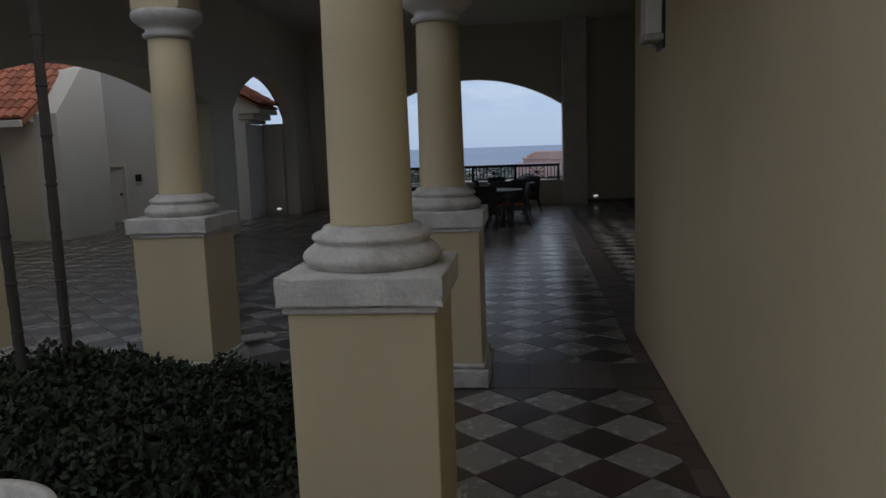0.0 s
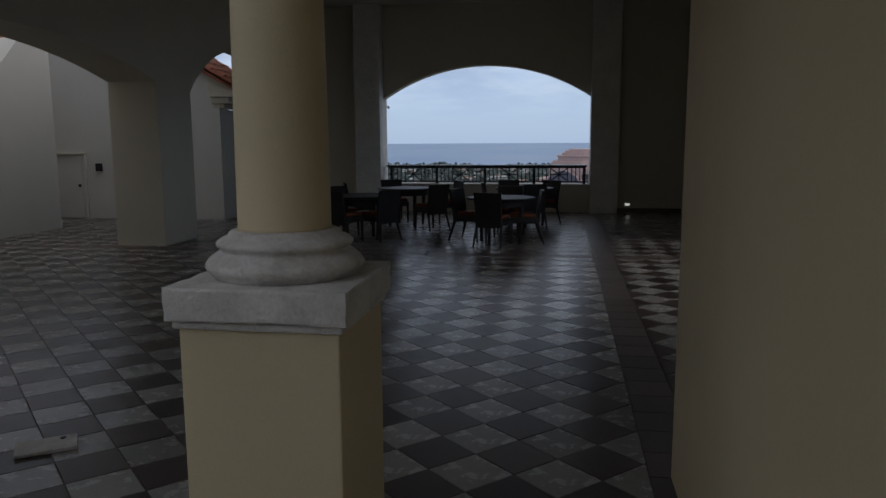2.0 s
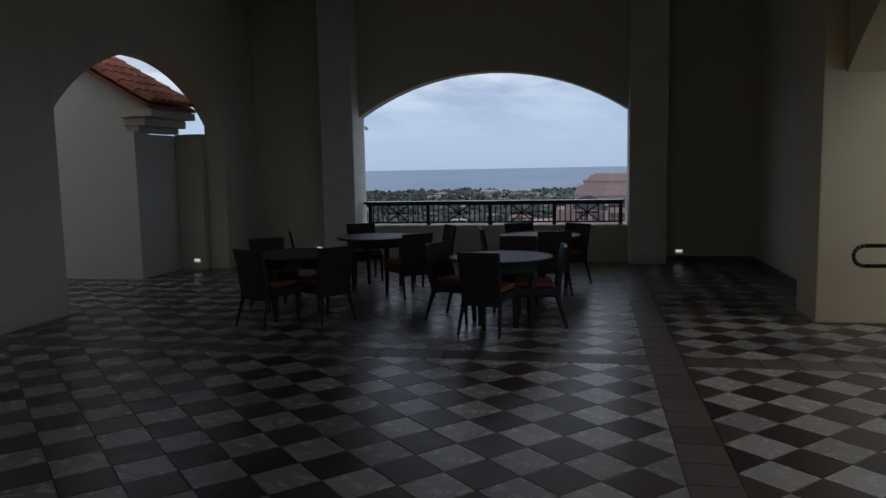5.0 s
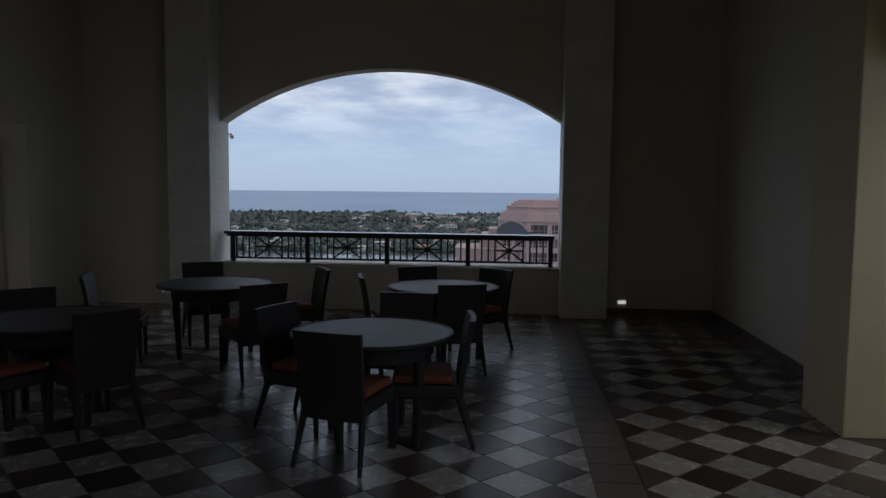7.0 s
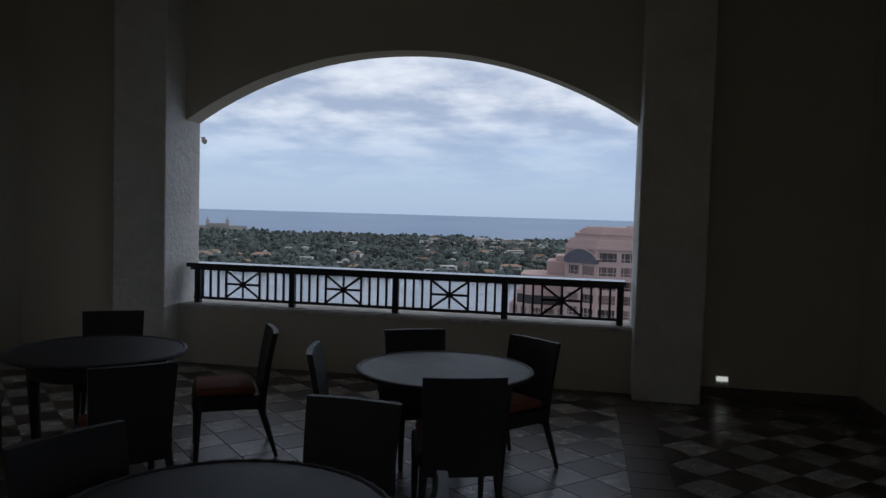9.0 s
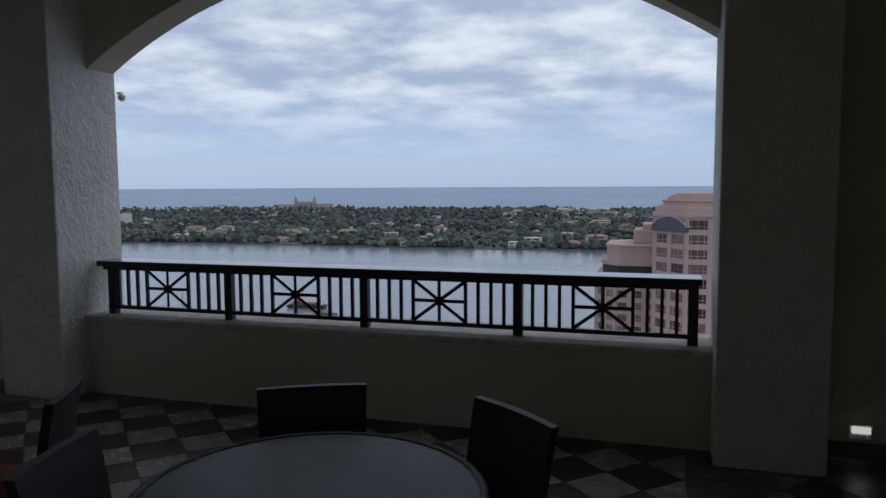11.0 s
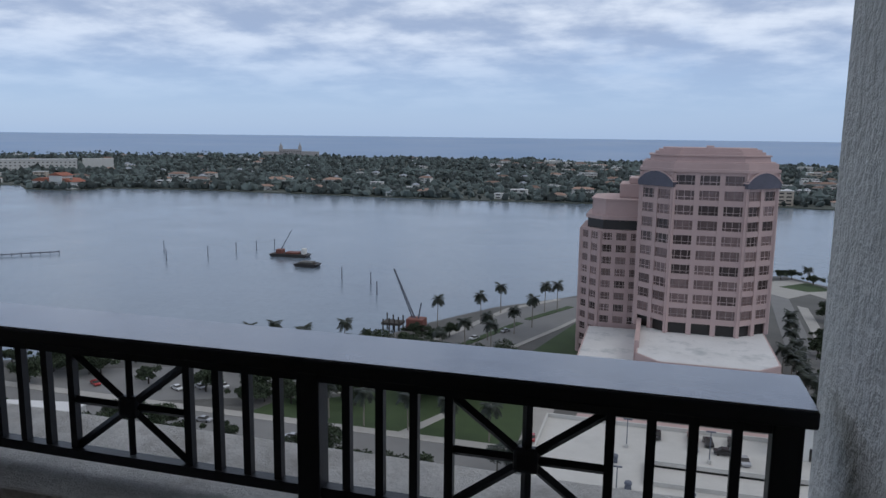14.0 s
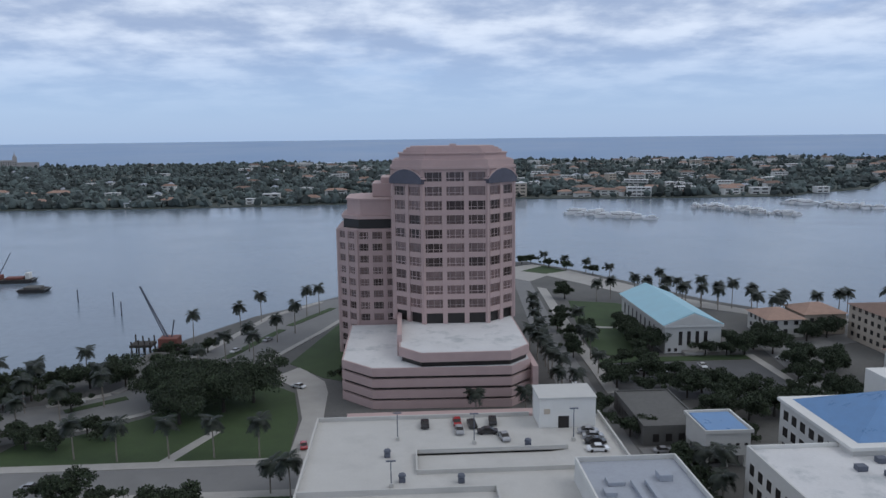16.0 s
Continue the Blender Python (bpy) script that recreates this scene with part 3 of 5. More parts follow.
for k, (x, y) in enumerate(spots):
    if math.hypot(x + 0.305, y - 3.07) < 0.75 or math.hypot(x + 1.51, y - 2.2) < 0.6:
        continue
    s = thing("shrub", "low dark green leafy shrub in the planting bed", "shrub", "shrubs of the garden bed", pose(x, y, -0.03, 0, 0, rng.uniform(0, 360)))
    o = new("foliage", shrub_meshes[k % 3])
    o.parent = s
    o.scale = (1, 1, rng.uniform(0.95, 1.25))
    part("stem", tube((0, 0, 0), (0.02, 0, 0.2), 0.015, 0.01, 6), M["bark"], s)
for x, y in ((4.3, 12.6), (4.8, 11.4)):
    s = thing("shrub", "tall dark shrub beside the terrace column", "shrub", "", pose(x, y, 0, 0, 0, rng.uniform(0, 360)))
    o = new("foliage", shrub_meshes[1])
    o.parent, o.scale = s, (0.8, 0.8, 1.3)
    part("stem", tube((0, 0, 0), (0.02, 0, 0.4), 0.02, 0.01, 6), M["bark"], s)
# slender bare stems that rise from the bed
for (x, y), (tx, ty) in (((-2.89, 4.5), (-2.93, 4.5)), ((-2.66, 4.62), (-2.61, 4.6))):
    st = thing("bare_palm", "slender dark bare palm in the planting bed", "palm", "bare palms")
    bm = bmesh.new()
    for k in range(14):
        a, b = k / 14, (k + 1) / 14
        tube((x + (tx - x) * a, y + (ty - y) * a, -0.03 + 3.6 * a), (x + (tx - x) * b, y + (ty - y) * b, -0.03 + 3.6 * b), 0.034, 0.030, 10, bm)
    part("trunk", bm, M["bark"], st)
    part("root_flare", lathe([(0.075, 0.0), (0.06, 0.05), (0.045, 0.16), (0.036, 0.26)], 12, (x, y, -0.03)), M["bark"], st)
    for k in range(1, 12):
        u = k / 12
        part("leaf_scar", lathe([(0.034, 0), (0.0375, 0.008), (0.034, 0.016)], 12, (x + (tx - x) * u, y + (ty - y) * u, -0.03 + 3.6 * u)), M["bark"], st)
pot = thing("planter_pot", "round white planter pot in the garden bed", "planter")
part("pot_body", lathe([(0.2, 0), (0.24, 0.02), (0.30, 0.35), (0.32, 0.54), (0.36, 0.56), (0.36, 0.61), (0.31, 0.61), (0.29, 0.5), (0.0005, 0.5)], 40, (-1.51, 2.2, -0.06)), M["stone"], pot, smooth=True)
part("soil", lathe([(0.29, 0.501), (0.29, 0.515), (0.0005, 0.53)], 24, (-1.51, 2.2, -0.03)), M["soil"], pot)
hatch = thing("floor_hatch", "pale square access cover lying on the floor tiles", "access cover")
part("cover", box(-0.15, 0.15, -0.1, 0.1, 0.002, 0.022, 0.004), M["stone"], hatch)
part("lifting_ring", lathe([(0.012, 0.0), (0.018, 0.006), (0.0005, 0.008)], 12, (0.08, 0.05, 0.022)), M["iron"], hatch)
hatch.matrix_world = pose(-2.12, 6.48, 0, 0, 0, 35)


# ==== the town below, the lagoon and the island ====
GZ = -75.0
M["water"] = material("lagoon_water", (0.15, 0.185, 0.225), 0.2, vary=0.15, scale=0.012, fine=0.35, bump=0.2, dist=0.4, stain=0.3, stain_color=(0.12, 0.14, 0.15), stain_scale=0.006)
M["sea"] = material("open_sea", (0.10, 0.20, 0.36), 0.35, vary=0.12, scale=0.002, fine=0.05, bump=0.15, dist=1.0)
M["lawn"] = material("lawn_grass", (0.045, 0.072, 0.026), 0.95, vary=0.2, scale=0.12, fine=2.5, bump=0.3, dist=0.05)
M["asphalt"] = material("grey_asphalt", (0.19, 0.187, 0.183), 0.9, vary=0.1, scale=0.15, fine=3, bump=0.1, stain=0.3, stain_color=(0.12, 0.12, 0.12), stain_scale=0.1)
M["lot"] = material("dark_lot_asphalt", (0.085, 0.085, 0.088), 0.9, vary=0.15, scale=0.12, fine=3, bump=0.1, stain=0.5, stain_color=(0.14, 0.14, 0.14), stain_scale=0.08)
M["paving"] = material("pale_paving", (0.36, 0.345, 0.32), 0.9, vary=0.1, scale=0.2, fine=3, bump=0.1, stain=0.25, stain_color=(0.28, 0.27, 0.25), stain_scale=0.15)
M["town"] = material("town_ground", (0.115, 0.112, 0.105), 0.95, vary=0.2, scale=0.05, fine=1.0, bump=0.1)
M["pink"] = material("pink_concrete", (0.47, 0.345, 0.325), 0.8, vary=0.07, scale=0.2, fine=4, bump=0.1)
M["pink_frame"] = material("pink_window_frame", (0.38, 0.29, 0.275), 0.6, vary=0.1, scale=0.5, fine=4, bump=0.0, random_obj=0.35)
M["pink_dark"] = material("shaded_pink_glass", (0.09, 0.085, 0.11), 0.2, vary=0.2, scale=0.3, fine=2, bump=0.0)
M["glass"] = material("tinted_window_glass", (0.15, 0.105, 0.10), 0.15, vary=0.35, scale=0.25, fine=1.2, bump=0.0, random_obj=0.6)
# for dark glass and black things; also painted shade inside open decks
M["dark"] = material("near_black_and_shade", (0.02, 0.017, 0.016), 0.4, vary=0.2, scale=1, bump=0.0)
M["roof_white"] = material("white_roof_membrane", (0.62, 0.61, 0.60), 0.85, vary=0.08, scale=0.12, fine=1.5, bump=0.1, stain=0.9, stain_color=(0.27, 0.30, 0.31), stain_scale=0.11)
M["deck"] = material("pale_concrete_deck", (0.50, 0.485, 0.455), 0.85, vary=0.06, scale=0.15, fine=2, bump=0.1, stain=0.5, stain_color=(0.38, 0.37, 0.35), stain_scale=0.12)
M["render"] = material("white_render", (0.60, 0.59, 0.56), 0.85, vary=0.05, scale=0.3, fine=3, bump=0.1, random_obj=0.12)
M["beige"] = material("beige_render", (0.44, 0.38, 0.31), 0.85, vary=0.05, scale=0.3, fine=3, bump=0.1)
M["roof_grey"] = material("grey_roof", (0.34, 0.36, 0.40), 0.85, vary=0.12, scale=0.3, fine=3, bump=0.1, stain=0.4, stain_color=(0.22, 0.23, 0.25), stain_scale=0.3)
M["blue_metal"] = material("pale_blue_metal_roof", (0.30, 0.52, 0.60), 0.45, vary=0.06, scale=0.2, fine=2, bump=0.05)
M["blue_glass"] = material("blue_roof_panels", (0.10, 0.22, 0.42), 0.3, vary=0.1, scale=0.3, fine=2, bump=0.0)
M["terracotta"] = material("brown_tile_roof", (0.26, 0.17, 0.13), 0.85, vary=0.15, scale=0.5, fine=5, bump=0.2, random_obj=0.3)
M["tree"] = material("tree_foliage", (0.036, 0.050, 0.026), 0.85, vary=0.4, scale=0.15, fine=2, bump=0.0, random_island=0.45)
M["palm"] = material("palm_frond", (0.013, 0.02, 0.011), 0.6, vary=0.3, scale=0.5, fine=3, bump=0.0, random_island=0.35)
M["trunk"] = material("pale_palm_trunk", (0.24, 0.21, 0.18), 0.9, vary=0.2, scale=1, fine=8, bump=0.3)
# distance haze is mixed into this foliage colour, paler and bluer than near trees
M["far_tree"] = material("hazed_woodland", (0.068, 0.085, 0.08), 0.95, vary=0.35, scale=0.008, fine=0.1, bump=0.0, random_island=0.5)
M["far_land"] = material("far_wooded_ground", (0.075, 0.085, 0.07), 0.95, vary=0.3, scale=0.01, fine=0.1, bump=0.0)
# hotel stone with the distance haze put into its grey
M["haze_stone"] = material("hazed_grey_stone", (0.36, 0.34, 0.33), 0.9, vary=0.08, scale=0.05, fine=0.5, bump=0.0)
M["sand"] = material("pale_sand", (0.50, 0.46, 0.38), 0.95, vary=0.1, scale=0.05, fine=1, bump=0.0)
M["rust"] = material("rust_red_steel", (0.17, 0.06, 0.045), 0.7, vary=0.2, scale=0.5, fine=4, bump=0.1)
M["crane"] = material("grey_crane_steel", (0.10, 0.11, 0.14), 0.6, vary=0.1, scale=0.5, fine=4, bump=0.0)
for name, col in (("black", (0.015, 0.015, 0.018)), ("silver", (0.35, 0.35, 0.36)), ("white", (0.7, 0.7, 0.7)), ("red", (0.35, 0.03, 0.03))):
    M["car_" + name] = material(name + "_car_paint", col, 0.25, vary=0.03, bump=0.0, coat=0.5)


def flat(name, pts, z0, z1, mat, label):
    return structure(name, prism(pts, z0, z1, "z"), M[mat], label)


# water, to the horizon
bm = bmesh.new()
cols, rings = 73, []
for r in (60, 200, 500, 900, 1400, 2000, 2450):
    rings.append([bm.verts.new((r * math.sin(radians(-100 + 200 * k / (cols - 1))), r * math.cos(radians(-100 + 200 * k / (cols - 1))), GZ - 1.6)) for k in range(cols)])
for a, b in zip(rings, rings[1:]):
    for k in range(cols - 1):
        bm.faces.new((a[k + 1], a[k], b[k], b[k + 1]))
structure("water", bm, M["water"], "calm grey-blue lagoon water")
bm = bmesh.new()
rings = []
a0, a1 = math.atan2(78.2, 2450), math.atan2(16.5, 4850)
for j in range(9):
    s = j / 8
    r = 2450 + 2400 * s
    z = 1.64 - r * math.tan(a0 + (a1 - a0) * s ** 0.6)
    rings.append([bm.verts.new((r * math.sin(radians(-100 + 200 * k / (cols - 1))), r * math.cos(radians(-100 + 200 * k / (cols - 1))), z)) for k in range(cols)])
for a, b in zip(rings, rings[1:]):
    for k in range(cols - 1):
        bm.faces.new((a[k + 1], a[k], b[k], b[k + 1]))
structure("water_sea", bm, M["sea"], "open blue sea reaching the horizon", smooth=True)

# mainland
SHORE = [(-900, -40), (-520, 70), (-300, 160), (-170, 225), (-127, 247), (-113, 263), (-96, 277), (-85, 302), (-66, 336), (-42, 362), (-33, 373), (0, 418), (40, 452), (74, 464), (100, 426), (119, 391), (140, 348), (165, 318), (201, 309), (330, 300), (900, 240)]
flat("ground", SHORE + [(900, -600), (-900, -600)], GZ - 4, GZ - 0.1, "town", "town ground along the lagoon")
structure("wall_tower_below", box(-14.4, 6.3, -9.4, 20.6, GZ, -0.31), M["cream"], "cream stucco tower block below the terrace")
inner = [(-87, 211), (-73, 222), (-52, 257), (-32, 309), (-20, 345)]
outer = [(-41, 362), (-60, 336), (-70, 300), (-80, 268), (-91, 241), (-106, 232)]
flat("road_waterfront", [(-170, 175), (-120, 196)] + inner + [(10, 400), (2, 412), (-30, 370)] + outer + [(-140, 222), (-190, 200)], GZ - 0.1, GZ, "asphalt", "grey waterfront road")
for k, (p, w) in enumerate(((outer, 3.0), (inner, 2.2))):
    for a, b in zip(p, p[1:]):
        d = (Vector(b) - Vector(a)).normalized()
        n = Vector((-d.y, d.x)) * w
        structure(f"pavement_kerb_{k + 1}", prism([a, b, (b[0] + n.x, b[1] + n.y), (a[0] + n.x, a[1] + n.y)], GZ, GZ + 0.15, "z"), M["paving"], "pale pavement beside the waterfront road")
for a, b in (((-98, 226), (-84, 236)), ((-81, 243), (-67, 268)), ((-64, 274), (-50, 312)), ((-48, 318), (-33, 348))):
    d = (Vector(b) - Vector(a)).normalized()
    n = Vector((-d.y, d.x)) * 1.6
    structure("ground_median", prism([(a[0] - n.x, a[1] - n.y), (b[0] - n.x, b[1] - n.y), (b[0] + n.x, b[1] + n.y), (a[0] + n.x, a[1] + n.y)], GZ, GZ + 0.16, "z"), M["lawn"], "planted median strip of the road")
flat("road_cross", [(-300, 173.5), (-20, 173.5), (-20, 186.5), (-300, 186.5)], GZ - 0.1, GZ + 0.01, "asphalt", "grey cross street")
flat("pavement_cross", [(-300, 186.5), (-29, 186.5), (-29, 190), (-300, 190)], GZ - 0.1, GZ + 0.15, "paving", "pale pavement along the park")
flat("pavement_cross_near", [(-300, 170.5), (-23, 170.5), (-23, 173.5), (-300, 173.5)], GZ - 0.1, GZ + 0.15, "paving", "pale pavement along the street")
flat("ground_lawn_near", [(-300, 60), (-23, 60), (-23, 170.5), (-300, 170.5)], GZ - 0.1, GZ + 0.05, "lawn", "green lawn below the street")
flat("ground_park", [(-104, 190), (-29, 190), (-30, 215), (-34, 236), (-44, 246), (-53, 253), (-73, 219), (-88, 207), (-100, 203)], GZ - 0.1, GZ + 0.06, "lawn", "green park lawn")
flat("road_drive", [(-29, 186), (-22, 186), (-24, 236), (-26, 246), (-36, 262), (-43, 252), (-34, 240), (-29, 215)], GZ - 0.1, GZ + 0.02, "paving", "curved pale paved drive")
flat("ground_lawn_tower", [(-40, 266), (-27, 250), (-20, 246), (-19, 270), (-25, 330), (-31, 305)], GZ - 0.1, GZ + 0.06, "lawn", "green lawn beside the pink tower")
flat("pavement_park_path", [(-60, 190), (-56.5, 190), (-49, 208), (-52, 208)], GZ, GZ + 0.09, "paving", "pale path across the park")
flat("road_side", [(44, 150), (56, 150), (57, 230), (60, 300), (66, 400), (58, 410), (50, 300), (46, 230)], GZ - 0.1, GZ + 0.01, "asphalt", "grey side street beside the tower")
flat("pavement_side", [(60, 228), (64, 228), (67, 300), (71, 380), (67, 384), (62, 300)], GZ - 0.1, GZ + 0.15, "paving", "pale pavement along the side street")
flat("road_embankment", [(66, 400), (78, 415), (118, 345), (165, 300), (205, 292), (205, 302), (162, 311), (132, 350), (112, 392), (94, 428), (76, 452), (58, 440), (58, 410)], GZ - 0.1, GZ + 0.02, "paving", "pale embankment road along the lagoon")
flat("ground_green", [(66, 268), (86, 258), (89, 300), (104, 335), (96, 345), (76, 352), (70, 310)], GZ - 0.1, GZ + 0.06, "lawn", "green lawn of the hall garden")
flat("pavement_green_path", [(68, 304), (88, 300), (88, 302.5), (68, 306.5)], GZ, GZ + 0.09, "paving", "pale garden path")
flat("ground_embankment", [(78, 420), (92, 428), (82, 446), (66, 430)], GZ - 0.1, GZ + 0.06, "lawn", "planted strip on the embankment")
flat("road_lot", [(60, 222), (120, 218), (120, 256), (66, 256)], GZ - 0.1, GZ + 0.02, "lot", "dark grey car park")
flat("ground_hedge_strip", [(66, 257), (120, 257), (120, 262), (66, 262)], GZ - 0.1, GZ + 0.07, "lawn", "green verge between hall and car park")
flat("pavement_lot", [(118, 214), (121, 214), (121, 262), (118, 262)], GZ - 0.1, GZ + 0.15, "paving", "pale pavement along the car park")
flat("road_right", [(57, 178), (200, 178), (200, 189), (57, 189)], GZ - 0.1, GZ + 0.015, "asphalt", "grey street between the blocks")
flat("road_far_right", [(118, 200), (128, 200), (136, 262), (170, 275), (170, 285), (128, 272)], GZ - 0.1, GZ + 0.02, "asphalt", "grey street bending towards the water")


# ---- buildings ----
def window_row(parent, x0, x1, y, z0, z1, n, w, mat="dark", depth=0.25, side="y"):
    """n recessed panes in a wall that faces -y (or -x)."""
    for k in range(n):
        c = x0 + (x1 - x0) * (k + 0.5) / n
        if side == "y":
            b = box(c - w / 2, c + w / 2, y - 0.06, y + depth, z0, z1)
        else:
            b = box(y - 0.06, y + depth, c - w / 2, c + w / 2, z0, z1)
        part("window", b, M[mat], parent)


def parapet(parent, x0, x1, y0, y1, z, h=0.9, t=0.35, mat="render"):
    for b in (box(x0, x1, y0, y0 + t, z, z + h), box(x0, x1, y1 - t, y1, z, z + h), box(x0, x0 + t, y0 + t, y1 - t, z, z + h), box(x1 - t, x1, y0 + t, y1 - t, z, z + h)):
        part("parapet", b, M[mat], parent)


def inset(poly, d):
    out, n = [], len(poly)
    for k in range(n):
        p0, p1, p2 = Vector(poly[k - 1]), Vector(poly[k]), Vector(poly[(k + 1) % n])
        e1, e2 = (p1 - p0).normalized(), (p2 - p1).normalized()
        n1, n2 = Vector((-e1.y, e1.x)), Vector((-e2.y, e2.x))
        m = (n1 + n2).normalized()
        out.append(tuple(p1 + m * (d / max(0.3, m.dot(n1)))))
    return out


def office_tower(name, label, poly, z0, z1, floors, bays, glass="glass", skip=()):
    t = thing(name, label, "office tower")
    h = (z1 - z0) / floors
    part("core", prism(inset(poly, 0.9), z0, z1 - 0.2, "z"), M["dark"], t)
    for k in range(1, floors + 1):
        zz = z0 + h * k
        part("spandrel", prism(poly, zz - 0.95, zz + 0.75 if k < floors else zz, "z"), M["pink"], t)
    n = len(poly)
    for e in range(n):
        a, b = Vector(poly[e]), Vector(poly[(e + 1) % n])
        if e in skip:
            continue
        nb = bays[e]
        d = (b - a).normalized()
        nor = Vector((d.y, -d.x))
        ang = math.degrees(math.atan2(d.y, d.x))
        L = (b - a).length
        for k in range(nb + 1):
            p = a + d * (L * k / nb)
            q = part("pier", box(-0.75 if 0 < k < nb else -0.55, 0.75 if 0 < k < nb else 0.55, -0.12, 0.9, z0, z1 - 0.3), M["pink"], t)
            q.matrix_local = pose(p.x, p.y, 0, 0, 0, ang)
        w = L / nb - 1.3
        me = bars = None
        for f in range(1, floors):
            for k in range(nb):
                p = a + d * (L * (k + 0.5) / nb)
                if me is None:
                    o = part("window", box(-w / 2, w / 2, 0.42, 0.55, 0, h - 1.7), M[glass], t)
                    me = o.data
                else:
                    o = new("window", me)
                    o.parent = t
                at = pose(p.x, p.y, z0 + h * f + 0.75, 0, 0, ang)
                o.matrix_local = at
                # mullions
                if bars is None:
                    bm = box(-w / 2, w / 2, 0.28, 0.41, (h - 1.7) * 0.30, (h - 1.7) * 0.30 + 0.16)
                    for u in (-0.33, 0.0, 0.33):
                        box(u * w - 0.08, u * w + 0.08, 0.28, 0.41, 0, h - 1.7, bm=bm)
                    mu = part("mullion", bm, M["pink_frame"], t)
                    bars = mu.data
                else:
                    mu = new("mullion", bars)
                    mu.parent = t
                mu.matrix_local = at
    return t


P1 = [(5.9, 252), (27.1, 252), (36.6, 260.6), (36.6, 281), (30.8, 288), (2.2, 288), (-3.6, 281), (-3.6, 260.6)]
tower = office_tower("office_tower", "tall pink concrete office tower with stepped crown and recessed windows", P1, -58.7, -8.6, 11, {0: 3, 1: 2, 2: 3, 3: 1, 4: 4, 5: 1, 6: 3, 7: 2}, skip=(3, 4, 5))
CROWN_EDGE = inset(P1, -0.3)
for d, a, b in ((-0.2, -8.6, -7.7), (0.5, -7.7, -5.9), (1.2, -5.9, -5.5), (2.8, -5.5, -3.9), (2.4, -3.9, -3.5), (4.2, -3.5, -2.6), (5.2, -2.6, -1.9), (6.6, -1.9, -1.4)):
    part("crown_tier", prism(inset(CROWN_EDGE, d), a, b, "z"), M["pink"], tower)
part("roof_hatch", box(15.4, 17.6, 260, 262, -1.4, -0.7, 0.1), M["pink_frame"], tower)
for xa, xb in ((-3.9, 2.5), (30.5, 36.9)):
    # arched dormer glazing on the chamfered corners
    a, b = (Vector((-3.6, 260.6)), Vector((5.9, 252))) if xa < 0 else (Vector((27.1, 252)), Vector((36.6, 260.6)))
    d = (b - a).normalized()
    L = (b - a).length
    o = part("arched_dormer", prism([(-L / 2 - 0.6, 0)] + arc(-L / 2 - 0.6, L / 2 + 0.6, 2.0, 4.8, 16) + [(L / 2 + 0.6, 0)], -0.7, 1.5), M["pink_dark"], tower, "arched dark glazed dormer")
    o.matrix_local = pose((a.x + b.x) / 2, (a.y + b.y) / 2, -13.2, 0, 0, math.degrees(math.atan2(d.y, d.x)))
    o = part("dormer_frame", prism([(-L / 2 - 1.0, 1.5)] + arc(-L / 2 - 1.0, L / 2 + 1.0, 1.5, 5.0, 16)[1:-1] + [(L / 2 + 1.0, 1.5), (L / 2 + 0.6, 1.5)] + arc(-L / 2 - 0.6, L / 2 + 0.6, 1.5, 4.6, 16)[::-1][1:-1] + [(-L / 2 - 0.6, 1.5)], -0.8, 1.5), M["pink"], tower)
    o.matrix_local = pose((a.x + b.x) / 2, (a.y + b.y) / 2, -13.2, 0, 0, math.degrees(math.atan2(d.y, d.x)))
P2 = [(-16.5, 272), (-2, 272), (4, 279), (4, 300), (-2, 306), (-16.5, 306), (-23.5, 300), (-23.5, 279)]
tower2 = office_tower("office_tower", "lower pink concrete office tower with a rounded penthouse", P2, -75.0, -29.7, 11, {0: 3, 1: 1, 2: 2, 3: 1, 4: 2, 5: 1, 6: 3, 7: 2}, skip=(2, 3, 4, 5))
part("penthouse_glazing", prism(inset(P2, 2.2), -29.7, -25.6, "z"), M["dark"], tower2)
part("penthouse_eave", prism(inset(P2, 1.6), -26.4, -25.2, "z"), M["pink"], tower2)
part("penthouse_drum", prism(inset(P2, 3.6), -25.2, -20.0, "z"), M["pink"], tower2)
part("penthouse_cap", prism(inset(P2, 3.2), -20.0, -19.4, "z"), M["pink"], tower2)
part("plant_room", box(-11, 4, 282, 300, -19.4, -14.5, 0.3), M["pink"], tower2)
part("plant_room", box(-8, 4, 284, 298, -14.5, -12.5, 0.3), M["pink"], tower2)

# podium of parking decks under the tower
PU = [(4.2, 220), (29.8, 220), (36.0, 226.5), (36.0, 262), (-2.0, 262), (-2.0, 227)]
PL = [(-9.7, 220.6), (30.0, 219.4), (36.4, 226), (36.4, 270), (-19, 270), (-19, 230)]
garage = thing("parking_podium", "pink concrete parking podium with shade-black deck slots and white roof", "parking podium")
# solid near-black cores paint the shade inside the open decks
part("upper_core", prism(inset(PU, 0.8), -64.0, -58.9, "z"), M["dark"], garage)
part("upper_band", prism(PU, -61.4, -58.7, "z"), M["pink"], garage)
part("upper_roof", prism(inset(PU, 0.5), -58.9, -58.62, "z"), M["roof_white"], garage, "stained white membrane roof")
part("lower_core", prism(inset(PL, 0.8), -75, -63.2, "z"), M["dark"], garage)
part("lower_roof", prism(inset(PL, 0.5), -63.4, -62.9, "z"), M["roof_white"], garage, "stained white membrane roof")
for z in (-65.4, -68.65, -71.9, -75.0):
    part("deck_band", prism(PL, z, z + 2.4, "z"), M["pink"], garage)
part("lift_wall", box(-2.6, -1.2, 232, 262, -63, -56.5), M["pink"], garage)
part("stair_wall", box(36.4, 38.0, 222, 246, -75, -64), M["pink"], garage)
entry = thing("low_wall_block", "low pink concrete forecourt wall before the podium", "wall")
